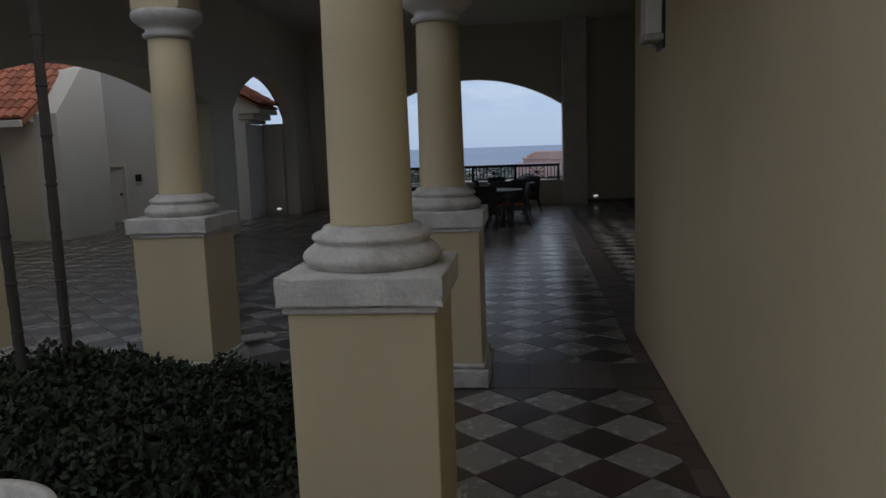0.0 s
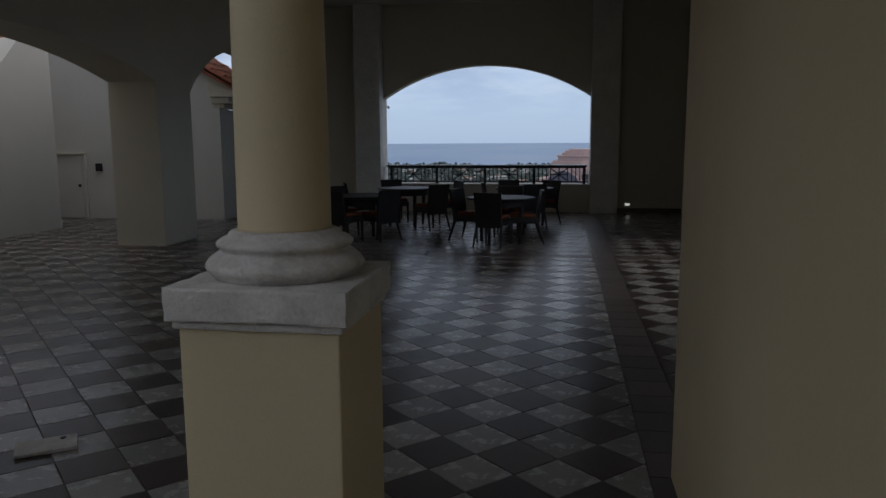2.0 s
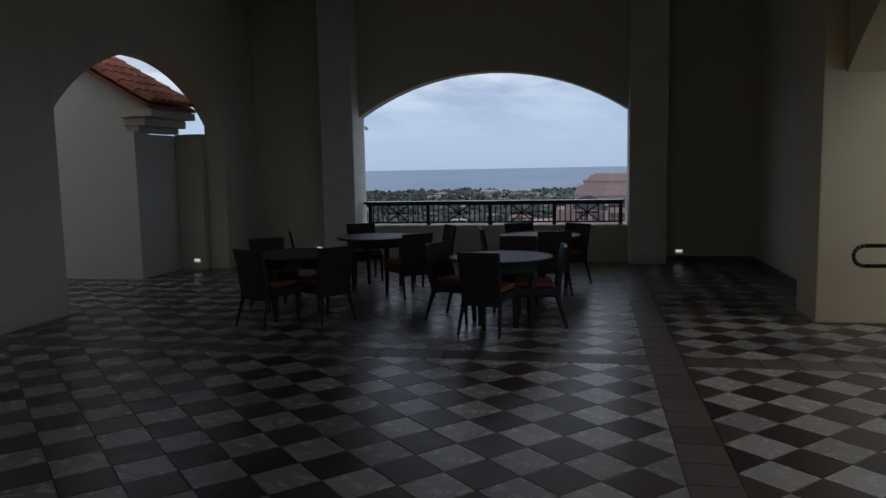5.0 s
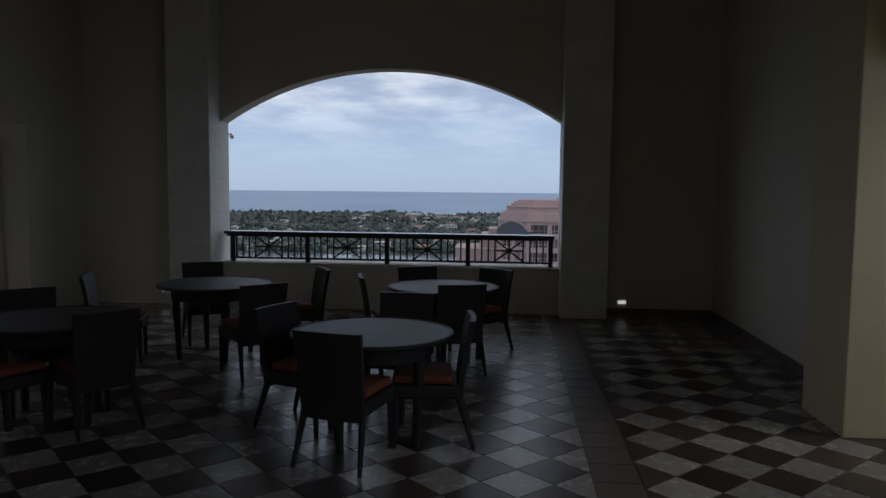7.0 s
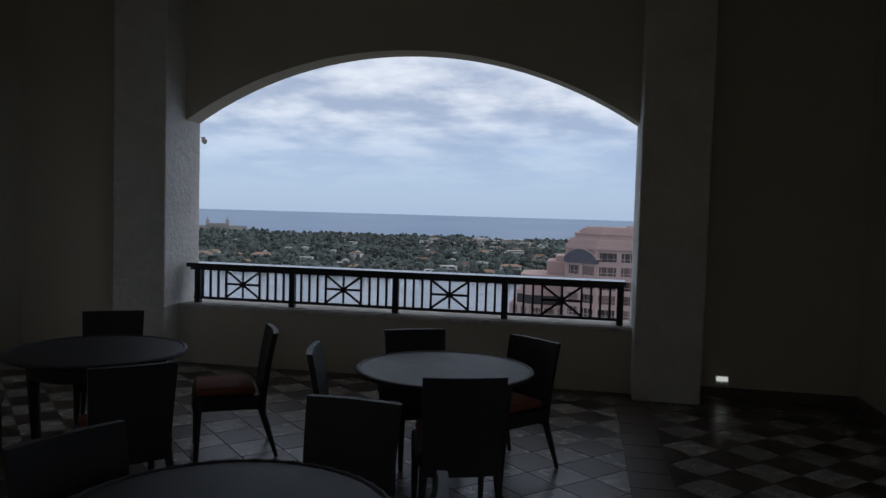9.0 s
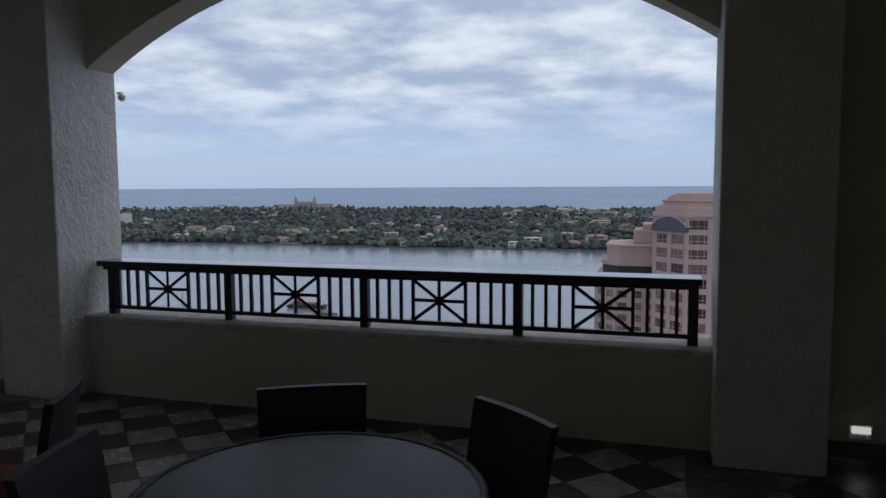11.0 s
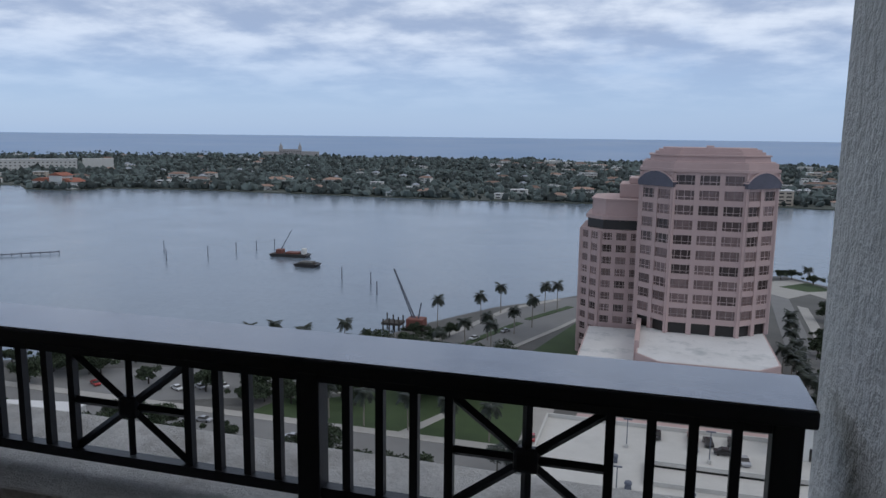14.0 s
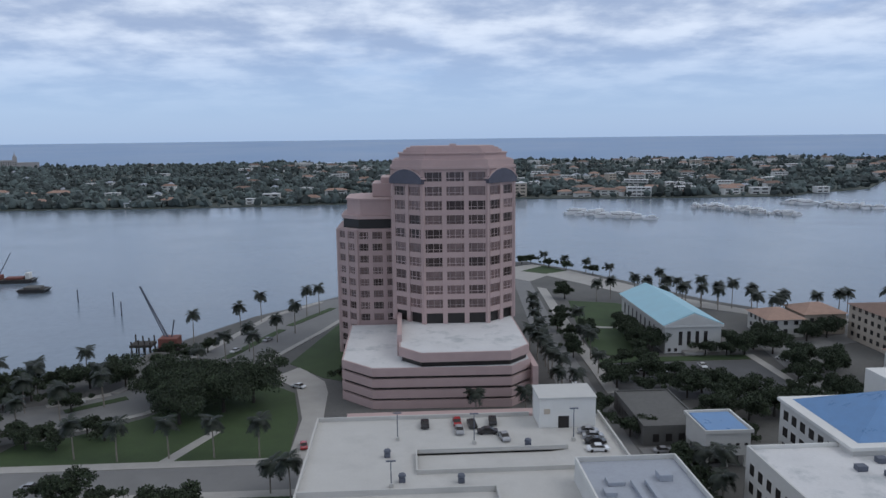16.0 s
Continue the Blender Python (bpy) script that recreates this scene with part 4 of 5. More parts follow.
part("wall_body", box(-16, 36, 205, 209, -75, -71.5, 0.1), M["pink"], entry)


# flat parking roof with cars
deck = thing("parking_building", "white concrete parking building with a flat roof deck", "parking building")
part("building_body", box(-20, 44, 118, 179.5, -75, -62.4), M["deck"], deck)
for b in (box(-20, 2, 118, 179.5, -62.4, -62.0), box(2, 33, 161, 179.5, -62.4, -62.0), box(33, 44, 118, 179.5, -62.4, -62.0), box(2, 33, 118, 152, -62.4, -62.0)):
    part("roof_slab", b, M["deck"], deck)
for b in (box(-20.3, -19.9, 118, 179.8, -62.4, -61.1), box(-20, 28, 179.5, 179.9, -62.4, -61.1), box(43.8, 44.2, 118, 179.5, -62.4, -61.1),
          box(1.7, 2.0, 151.7, 161.3, -62.4, -61.1), box(2, 33, 161.0, 161.3, -62.4, -61.1), box(2, 33, 151.7, 152, -62.4, -61.1), box(-20, 16, 144, 144.4, -62, -60.9), box(16, 16.4, 118, 144.4, -62, -60.9)):
    part("parapet", b, M["deck"], deck)
bm = bmesh.new()
vs = [bm.verts.new(p) for p in ((2, 152, -65.2), (33, 152, -62.0), (33, 161, -62.0), (2, 161, -65.2))]
bm.faces.new(vs)
part("ramp", bm, M["deck"], deck)
# near-black sheet paints the shade at the ramp's lower end
part("ramp_opening", box(1.95, 2.05, 153, 160, -65.1, -62.6), M["dark"], deck)
block = thing("stair_block", "white cubic stair block on the parking roof", "stair block")
part("block_body", box(29, 41.5, 172, 180.5, -62.0, -55.4, 0.1), M["render"], block)
part("roof_edge", box(28.8, 41.7, 171.8, 180.7, -55.4, -55.0, 0.05), M["render"], block)
part("doorway", box(33.2, 35.6, 171.94, 172.4, -62, -59.3), M["dark"], block)
part("vent", box(30.0, 31.4, 171.94, 172.3, -58.8, -57.6), M["beige"], block)
for x, y, h in ((-2, 168, 6), (14, 165, 6.5), (35, 165, 7), (-3, 147, 5)):
    pole = thing("lamp_post", "thin grey lamp post on the parking roof", "lamp post", "parking roof lamps")
    part("pole", tube((x, y, -62), (x, y, -62 + h), 0.12, 0.09, 8), M["crane"], pole)
    part("base", box(x - 0.4, x + 0.4, y - 0.4, y + 0.4, -62, -61.2, 0.05), M["deck"], pole)
    part("lamp_head", box(x - 0.9, x + 0.9, y - 0.2, y + 0.2, -62 + h, -61.8 + h, 0.04), M["crane"], pole)
for x, y in ((-4, 160), (-1, 149), (10, 148), (25, 163)):
    vent = thing("roof_vent", "small grey ventilator on the parking roof", "roof vent", "roof vents")
    part("body", box(x - 0.6, x + 0.6, y - 0.6, y + 0.6, -62, -61, 0.1), M["crane"], vent)
    part("hood", lathe([(0.5, 0), (0.75, 0.2), (0.6, 0.6), (0.0005, 0.7)], 12, (x, y, -61)), M["crane"], vent)
near_roof = thing("flat_roof_building", "white building with a grey flat roof and stepped parapet", "building")
part("building_body", box(31, 50, 100, 147, -75, -58.4), M["render"], near_roof)
part("roof", box(31.4, 49.6, 100, 146.6, -58.4, -58.2), M["roof_grey"], near_roof, "blue-grey flat roof")
parapet(near_roof, 31, 50, 100, 147, -58.4, 1.1)
for x, y, w, d, h in ((39, 131, 1.0, 13, 0.8), (41.5, 131, 1.0, 13, 0.8), (36, 138, 3, 2.5, 0.7), (45, 139, 2.4, 2.4, 1.2), (34, 134, 2, 2, 0.8)):
    part("roof_unit", box(x - w / 2, x + w / 2, y - d / 2, y + d / 2, -58.2, -58.2 + h, 0.06), M["roof_grey"], near_roof)
for z in (-64, -68.5):
    window_row(near_roof, 104, 146, 31, z, z + 1.8, 10, 2.4, side="x")

wing = thing("office_block", "white office block with flat white roof and dark windows", "building")
part("building_body", box(69, 120, 108, 158, -75, -62.2), M["render"], wing)
part("roof", box(69.4, 119.6, 108, 157.6, -62.2, -62.0), M["roof_white"], wing)
parapet(wing, 69, 120, 108, 158, -62.2, 1.0)
for z in (-66.4, -70.2):
    window_row(wing, 112, 157, 69, z, z + 2.2, 13, 1.7, side="x")
for x, y in ((92, 150), (96, 147), (90, 144), (99, 151), (86, 147)):
    part("roof_unit", box(x - 1, x + 1, y - 0.8, y + 0.8, -62, -60.9, 0.1), M["crane"], wing)
hall = thing("office_block", "white office block under a blue pyramid roof", "building")
part("building_body", box(88, 130, 153, 181, -75, -60.4), M["render"], hall)
part("cornice", box(87.4, 130.6, 152.4, 181.6, -60.8, -60.0, 0.1), M["render"], hall)
bm = bmesh.new()
vs = [bm.verts.new(p) for p in ((90, 154.5, -59.98), (128, 154.5, -59.98), (128, 179.5, -59.98), (90, 179.5, -59.98), (104, 167, -53.8), (114, 167, -53.8))]
for q in ((0, 1, 5, 4), (1, 2, 5), (2, 3, 4, 5), (3, 0, 4)):
    bm.faces.new([vs[k] for k in q])
part("pyramid_roof", bm, M["blue_glass"], hall, "blue panelled pyramid roof")
for k in range(4):
    part("skylight", box(112, 126, 156.0 + 1.6 * k, 157.3 + 1.6 * k, -59.4 + 0.75 * k, -59.15 + 0.75 * k), M["dark"], hall)
for z in (-64.6, -68.6, -72.4):
    window_row(hall, 155, 180, 88, z, z + 2.2, 7, 2.0, side="x")
    window_row(hall, 90, 128, 153, z, z + 2.2, 10, 2.2)
part("upper_roof", box(118, 150, 182, 196, -75, -58.5, 0.1), M["render"], hall)
kiosk = thing("pavilion", "white pavilion with a flat blue roof", "pavilion")
part("building_body", box(68.5, 79, 176.5, 188.5, -72, -66.2), M["render"], kiosk)
part("roof", box(69, 78.6, 177, 188, -66.2, -65.9), M["blue_glass"], kiosk, "flat blue roof")
parapet(kiosk, 68, 79.5, 176, 189, -66.4, 0.8)
for x in (69, 73.6, 78.2):
    for y in (177, 188):
        part("pillar", box(x - 0.35, x + 0.35, y - 0.35, y + 0.35, -75, -72), M["render"], kiosk)
part("ground_floor", box(70, 77.5, 179, 187, -75, -72), M["dark"], kiosk)
window_row(kiosk, 69, 79, 176.5, -69.6, -69.0, 5, 0.8)
shop = thing("low_building", "low grey building with a flat gravel roof", "building")
part("building_body", box(58.5, 74, 190, 216, -75, -70.4), M["town"], shop)
part("roof", box(59, 73.6, 190.4, 215.6, -70.4, -70.2), M["town"], shop)
parapet(shop, 58.5, 74, 190, 216, -70.4, 0.6, mat="town")
window_row(shop, 192, 215, 58.5, -74, -71.8, 9, 1.6, side="x")
window_row(shop, 60, 73, 190, -74, -72, 4, 1.6)

# classical hall with a pale blue gable roof
temple = thing("classical_hall", "pale stone classical hall with a light blue gable roof", "hall")
part("building_body", box(91, 111, 266, 318, -75, -65), M["render"], temple)
part("cornice", box(90.3, 111.7, 265.3, 318.7, -65.6, -64.8, 0.1), M["render"], temple)
part("gable_roof", prism([(90, -64.8), (112, -64.8), (101, -60.3)], 265.6, 319, "y"), M["blue_metal"], temple, "pale blue metal gable roof")
part("pediment", prism([(90.6, -64.8), (111.4, -64.8), (101, -60.7)], 265.2, 265.6, "y"), M["render"], temple)
window_row(temple, 95, 107, 266, -72.2, -67.2, 4, 1.3)
window_row(temple, 91.5, 96, 266, -74.4, -73.2, 2, 1.1)
window_row(temple, 106, 110.5, 266, -74.4, -73.2, 2, 1.1)
window_row(temple, 270, 316, 91, -72.0, -67.4, 9, 1.5, side="x")
part("entrance_steps", box(97, 105, 262.5, 266, -75, -74.0, 0.1), M["paving"], temple)
for x0, x1, y0, y1, z1, mat, rf, lab in ((136, 150, 282, 298, -68, "render", "terracotta", "white villa with a brown tiled hip roof"), (152, 168, 285, 300, -67, "beige", "terracotta", "beige house with a brown tiled hip roof"),
                                         (166, 196, 252, 280, -62, "beige", "terracotta", "beige apartment house with balconies and hip roof"), (200, 240, 262, 290, -60, "beige", "terracotta", "beige apartment house with balconies and hip roof"),
                                         (150, 190, 205, 235, -66, "render", "terracotta", "white house with a brown tiled hip roof")):
    h = thing("house", lab, "house")
    part("wall", box(x0, x1, y0, y1, -75, z1), M[mat], h)
    bm = bmesh.new()
    o, c = 1.0, min(x1 - x0, y1 - y0) * 0.42
    vs = [bm.verts.new(p) for p in ((x0 - o, y0 - o, z1), (x1 + o, y0 - o, z1), (x1 + o, y1 + o, z1), (x0 - o, y1 + o, z1), (x0 + c, (y0 + y1) / 2, z1 + 3), (x1 - c, (y0 + y1) / 2, z1 + 3))]
    for q in ((0, 1, 5, 4), (1, 2, 5), (2, 3, 4, 5), (3, 0, 4), (3, 2, 1, 0)):
        bm.faces.new([vs[k] for k in q])
    part("roof", bm, M[rf], h)
    z = -74
    while z < z1 - 2:
        window_row(h, x0 + 1, x1 - 1, y0, z + 0.6, z + 2.2, int((x1 - x0) / 4), 1.6)
        window_row(h, y0 + 1, y1 - 1, x0, z + 0.6, z + 2.2, int((y1 - y0) / 4), 1.6, side="x")
        z += 3.2


# ---- cars ----
def car(paint):
    c = thing("parked_car", paint + " car parked on pale concrete", "car", "parked cars")
    side = [(-2.25, 0.35), (-2.25, 0.75), (-2.1, 0.88), (-1.2, 0.95), (1.35, 0.98), (2.1, 0.85), (2.25, 0.7), (2.25, 0.35)]
    part("body", prism([(p[0], p[1]) for p in side], -0.87, 0.87, "x"), M["car_" + paint], c)
    top = [(-1.35, 0.95), (-0.7, 1.42), (0.75, 1.44), (1.5, 0.97)]
    part("glasshouse", prism(top, -0.74, 0.74, "x"), M["dark"], c)
    part("roof", box(-0.7, 0.7, -0.66, 0.72, 1.43, 1.48, 0.02), M["car_" + paint], c)
    for y in (-1.4, 1.4):
        for x in (-0.8, 0.8):
            part("wheel", tube((x - 0.11, y, 0.33), (x + 0.11, y, 0.33), 0.33, n=12), M["dark"], c)
    return c


kinds = {}
for paint, x, y, z, turn in (("black", 4, 175.3, -62, 0), ("red", 11.2, 176, -62, 0), ("silver", 11.4, 171.5, -62, 0), ("black", 14.4, 174.6, -62, 5), ("black", 19.2, 176, -62, -4), ("black", 17.4, 170.2, -62, 88), ("silver", 20.6, 167.2, -62, 8),
                             ("silver", 39.0, 168.6, -62, 84), ("silver", 39.4, 166.0, -62, 86), ("black", 39.2, 163.2, -62, 86), ("white", 38.8, 159.6, -62, 87), ("silver", 47.5, 164, GZ, 0), ("black", 49, 172, GZ, 0),
                             ("white", -33.5, 241, GZ, 60), ("white", 52, 238, GZ, 0), ("silver", 62, 186, GZ, 90), ("white", -62, 282, GZ, -25), ("silver", -53, 296, GZ, 155), ("white", -97, 232, GZ, -50), ("black", -75, 252, GZ, -35), ("white", 52, 262, GZ, 0),
                             ("silver", 76, 245, GZ, 90), ("white", 82, 245, GZ, 88), ("black", 88, 246, GZ, 90), ("white", 98, 250, GZ, 0), ("white", 128, 255, GZ, 30), ("red", -26, 196, GZ, 10),
                             ("white", -122, 206, GZ, 62), ("silver", -128, 203, GZ, 62), ("white", -134, 200, GZ, 64), ("black", -140, 198, GZ, 62), ("silver", -112, 181, GZ, 90), ("white", -132, 178, GZ, 90), ("silver", -151, 181, GZ, 90), ("red", -160, 196, GZ, 60), ("white", -150, 205, GZ, 60), ("silver", -84, 178, GZ, 90)):
    m = pose(x, y, z, 0, 0, turn)
    if paint not in kinds:
        kinds[paint] = car(paint)
        kinds[paint].matrix_world = m
    else:
        copy_thing(kinds[paint], m)


# ---- palms and trees ----
def palm_mesh(seed, height):
    rng = random.Random(seed)
    verts, faces = [], []
    for k in range(32):
        a = 2 * math.pi * k / 16 + rng.uniform(-0.15, 0.15)
        lift = rng.uniform(-0.45, 1.0)
        L = rng.uniform(2.6, 3.5)
        pts = []
        for s in range(7):
            u = s / 6
            r = L * u * (1 - 0.12 * u)
            z = height + lift * L * u * 0.75 - 1.9 * u * u * (1.05 - 0.4 * lift)
            pts.append(Vector((r * math.cos(a), r * math.sin(a), z)))
        side = Vector((-math.sin(a), math.cos(a), 0))
        for s in range(6):
            w = 1.05 * math.sin(math.pi * (s + 0.6) / 7)
            for sign in (-1, 1):
                for q in range(3):
                    p = pts[s].lerp(pts[s + 1], q / 3)
                    p2 = pts[s].lerp(pts[s + 1], q / 3 + 0.4)
                    tip = p2 + side * sign * w * 1.25 + Vector((0.25 * math.cos(a), 0.25 * math.sin(a), -0.32 * w - 0.1))
                    n0 = len(verts)
                    verts.extend((p[:], p2[:], tip[:]))
                    faces.append((n0, n0 + 1, n0 + 2))
    me = bpy.data.meshes.new("crown")
    me.from_pydata(verts, [], faces)
    me.materials.append(M["palm"])
    return me


palm_kinds = []
for k, h in enumerate((7.5, 10.0, 12.5)):
    p = thing("palm_tree", "tall palm tree with pale trunk and drooping fronds", "palm tree", "palms along the streets")
    bm = bmesh.new()
    for q in range(6):
        a, b = q / 6, (q + 1) / 6
        tube((0.3 * a * a, 0, h * a), (0.3 * b * b, 0, h * b), 0.21 - 0.08 * a, 0.21 - 0.08 * b, 8, bm)
    part("trunk", bm, M["trunk"], p)
    o = new("crown", palm_mesh(30 + k, h - 0.1))
    o.parent, o.location = p, (0.3, 0, 0)
    palm_kinds.append(p)
PALMS = ((-118, 252, 0), (-104, 256, 1), (-80, 293, 2), (-65, 305, 2), (-61, 326, 2), (-49, 294, 1), (-44, 306, 2), (-43, 334, 2), (-38, 338, 2), (-96, 219, 1), (-103, 210, 1), (-88, 229, 1), (-53, 270, 1), (-63, 271, 1), (-57, 282, 1),
         (-70, 262, 0), (-112, 240, 1), (-125, 228, 1), (-133, 240, 1), (-140, 215, 0), (54, 324, 1), (45, 262, 1), (46, 248, 1), (48, 236, 1), (51, 228, 0), (44, 272, 1), (88, 348, 1), (96, 353, 1), (115, 335, 1), (119, 342, 2), (123, 334, 1),
         (131, 332, 1), (136, 326, 1), (144, 330, 2), (149, 322, 1), (153, 330, 1), (146, 296, 2), (150, 300, 2), (142, 303, 2), (172, 312, 1), (183, 314, 1), (188, 316, 1), (198, 306, 2), (19, 213, 0), (33, 214, 0), (-25, 168, 1), (-58, 192, 1), (-47, 191.5, 1),
         (-36, 191, 1), (-81, 193, 1), (-30, 172, 0), (101, 420, 0), (92, 434, 0), (83, 450, 0), (110, 404, 0), (126, 372, 1), (131, 362, 0), (160, 316, 1), (109, 340, 1), (127, 340, 1), (45.5, 230, 0), (46, 242, 1), (46.5, 255, 1), (47.5, 268, 1), (49, 281, 1), (50, 294, 1), (52, 308, 1), (62, 246, 0), (63.5, 262, 1), (65, 278, 0), (67, 296, 1), (113, 352, 1), (106, 348, 2), (121, 350, 1), (134, 340, 2), (140, 336, 1), (66, 171, 0), (68, 165, 1), (65, 159, 0), (-70, 191, 1), (-92, 238, 1), (-109, 226, 1), (-118, 219, 0), (-126, 246, 1))
rng = random.Random(12)
for k, (x, y, s) in enumerate(PALMS):
    if k < 3:
        palm_kinds[(0, 1, 2)[k]].matrix_world = pose(x, y, GZ)
    else:
        copy_thing(palm_kinds[s], pose(x, y, GZ, 0, 0, rng.uniform(0, 360)))


def crown_mesh(seed, radius, height, n):
    """A crown of many small leaf clumps round several lobes, with gaps."""
    rng = random.Random(seed)
    lobes = [(Vector((rng.gauss(0, radius * 0.43), rng.gauss(0, radius * 0.43), height * rng.uniform(0.42, 0.84))), radius * rng.uniform(0.2, 0.42)) for _ in range(20)]
    verts, faces = [], []
    for _ in range(n):
        c, r = lobes[rng.randrange(len(lobes))]
        d = Vector((rng.gauss(0, 1), rng.gauss(0, 1), rng.gauss(0.25, 0.8))).normalized()
        p = c + Vector((d.x * r, d.y * r, d.z * r * 0.72)) * (rng.random() ** 0.45) * rng.uniform(0.9, 1.22)
        s = rng.uniform(0.13, 0.34)
        t1 = Vector((rng.gauss(0, 1), rng.gauss(0, 1), rng.gauss(0, 0.7))).normalized() * s
        t2 = t1.cross(Vector((rng.gauss(0, 1), rng.gauss(0, 1), rng.gauss(0, 1)))).normalized() * s * 0.8
        k = len(verts)
        verts += [(p + t1)[:], (p + t2)[:], (p - t1)[:], (p - t2 + Vector((0, 0, s * 0.4)))[:]]
        faces += [(k, k + 1, k + 2), (k, k + 2, k + 3)]
    me = bpy.data.meshes.new("crown")
    me.from_pydata(verts, [], faces)
    me.materials.append(M["tree"])
    return me


tree_kinds = []
for k, (r, h, n) in enumerate(((5.0, 8.0, 7000), (3.6, 6.0, 4200), (9.0, 12.0, 19000))):
    t = thing("tree", "broad dark green leafy tree", "tree", "trees of the park and streets")
    bm = tube((0, 0, 0), (0, 0, h * 0.45), 0.05 * r + 0.1, 0.04 * r, 8)
    for q in range(5):
        a = 2 * math.pi * q / 5
        tube((0, 0, h * 0.4), (r * 0.45 * math.cos(a), r * 0.45 * math.sin(a), h * 0.68), 0.03 * r, 0.012 * r, 6, bm)
    part("trunk", bm, M["bark"], t)
    o = new("crown", crown_mesh(60 + k, r, h, n))
    o.parent = t
    tree_kinds.append(t)
TREES = ((-66, 224, 2), (83, 274, 0), (-92, 203, 1), (-52, 222, 2), (-58, 234, 2), (-45, 229, 2), (-72, 234, 2), (-62, 214, 2), (-88, 246, 0), (-93, 252, 0), (-99, 246, 0), (-105, 244, 0), (-80, 262, 1), (-76, 272, 1), (-84, 278, 1), (-72, 282, 1), (-112, 236, 0), (-120, 240, 0),
         (-100, 205, 1), (-96, 200, 1), (-104, 199, 1), (-110, 204, 0), (-88, 199, 1), (-72, 168, 0), (-78, 172, 1), (-64, 166, 1), (-52, 160, 0), (-46, 162, 0), (-110, 168, 1), (-118, 172, 0), (-98, 169, 1), (84, 284, 0), (85, 293, 0), (87, 268, 0), (82, 266, 1), (68, 284, 0), (88, 300, 1),
         (60, 300, 1), (62, 288, 1), (60, 276, 1), (58, 264, 1), (64, 310, 1), (66, 320, 1), (75, 356, 0), (64, 232, 0), (68, 238, 1), (75, 240, 0), (80, 239, 1), (85, 240, 1), (82, 222, 0), (88, 226, 0), (94, 221, 0), (90, 214, 0), (98, 216, 0), (84, 206, 0), (92, 204, 0), (78, 200, 1), (100, 206, 0), (104, 212, 1),
         (118, 262, 0), (124, 268, 0), (128, 262, 0), (130, 275, 0), (126, 244, 0), (132, 250, 0), (136, 238, 0), (129, 236, 1), (140, 246, 0), (118, 276, 1), (148, 276, 0), (158, 280, 0), (62, 172, 1), (64, 166, 1), (64, 178, 1), (60, 160, 1), (50, 200, 1), (54, 212, 1), (57, 196, 1), (114, 264, 1), (-20, 246, 1), (-17, 240, 1),
         (84, 440, 1), (92, 430, 1), (76, 455, 1), (104, 416, 1), (70, 452, 1), (160, 240, 0), (205, 250, 0), (185, 245, 0), (118, 200, 0), (72, 254, 1), (79, 255, 1), (104, 262, 1), (111, 261, 1), (121, 226, 1), (122, 234, 1), (123, 216, 0), (124, 208, 0), (108, 205, 0), (112, 218, 1), (71, 226, 1), (78, 229, 1), (61, 196, 1), (77, 192, 1), (80, 186, 1), (84, 190, 1), (-96, 226, 1), (-103, 232, 1), (-110, 247, 1), (-116, 228, 0), (-124, 232, 0), (-132, 224, 0), (-84, 208, 1), (-78, 204, 1))
for k, (x, y, s) in enumerate(TREES):
    if k < 3:
        tree_kinds[(2, 0, 1)[k]].matrix_world = pose(x, y, GZ)
    else:
        copy_thing(tree_kinds[s], pose(x, y, GZ, 0, 0, rng.uniform(0, 360)))

# leafy streets towards the old pier
for k in range(46):
    x, y = rng.uniform(-235, -104), rng.uniform(140, 240)
    if 172 < y < 189 or y > 205 - (x + 104) * 0.2:
        continue
    copy_thing(tree_kinds[k % 2], pose(x, y, GZ, 0, 0, rng.uniform(0, 360)))
for x, y in ((-150, 226), (-163, 218), (-176, 216), (-188, 207), (-200, 204), (-214, 199), (-142, 229)):
    copy_thing(tree_kinds[1], pose(x, y, GZ, 0, 0, rng.uniform(0, 360)))
for k, (x, y, w, d, h, mat) in enumerate(((-150, 160, 26, 12, 6, "render"), (-186, 162, 18, 14, 7, "beige"), (-208, 184 - 18, 20, 10, 5, "render"))):
    b = thing("low_building", "low pale building with a flat roof among street trees", "building", "", pose(x, y, GZ, 0, 0, 12))
    part("building_body", box(-w / 2, w / 2, -d / 2, d / 2, 0, h), M[mat], b)
    part("roof", box(-w / 2 - 0.4, w / 2 + 0.4, -d / 2 - 0.4, d / 2 + 0.4, h, h + 0.5, 0.05), M["roof_white"], b)
    window_row(b, -w / 2 + 1, w / 2 - 1, -d / 2, 1.2, 3.2, 6, 2.0, depth=0.2)

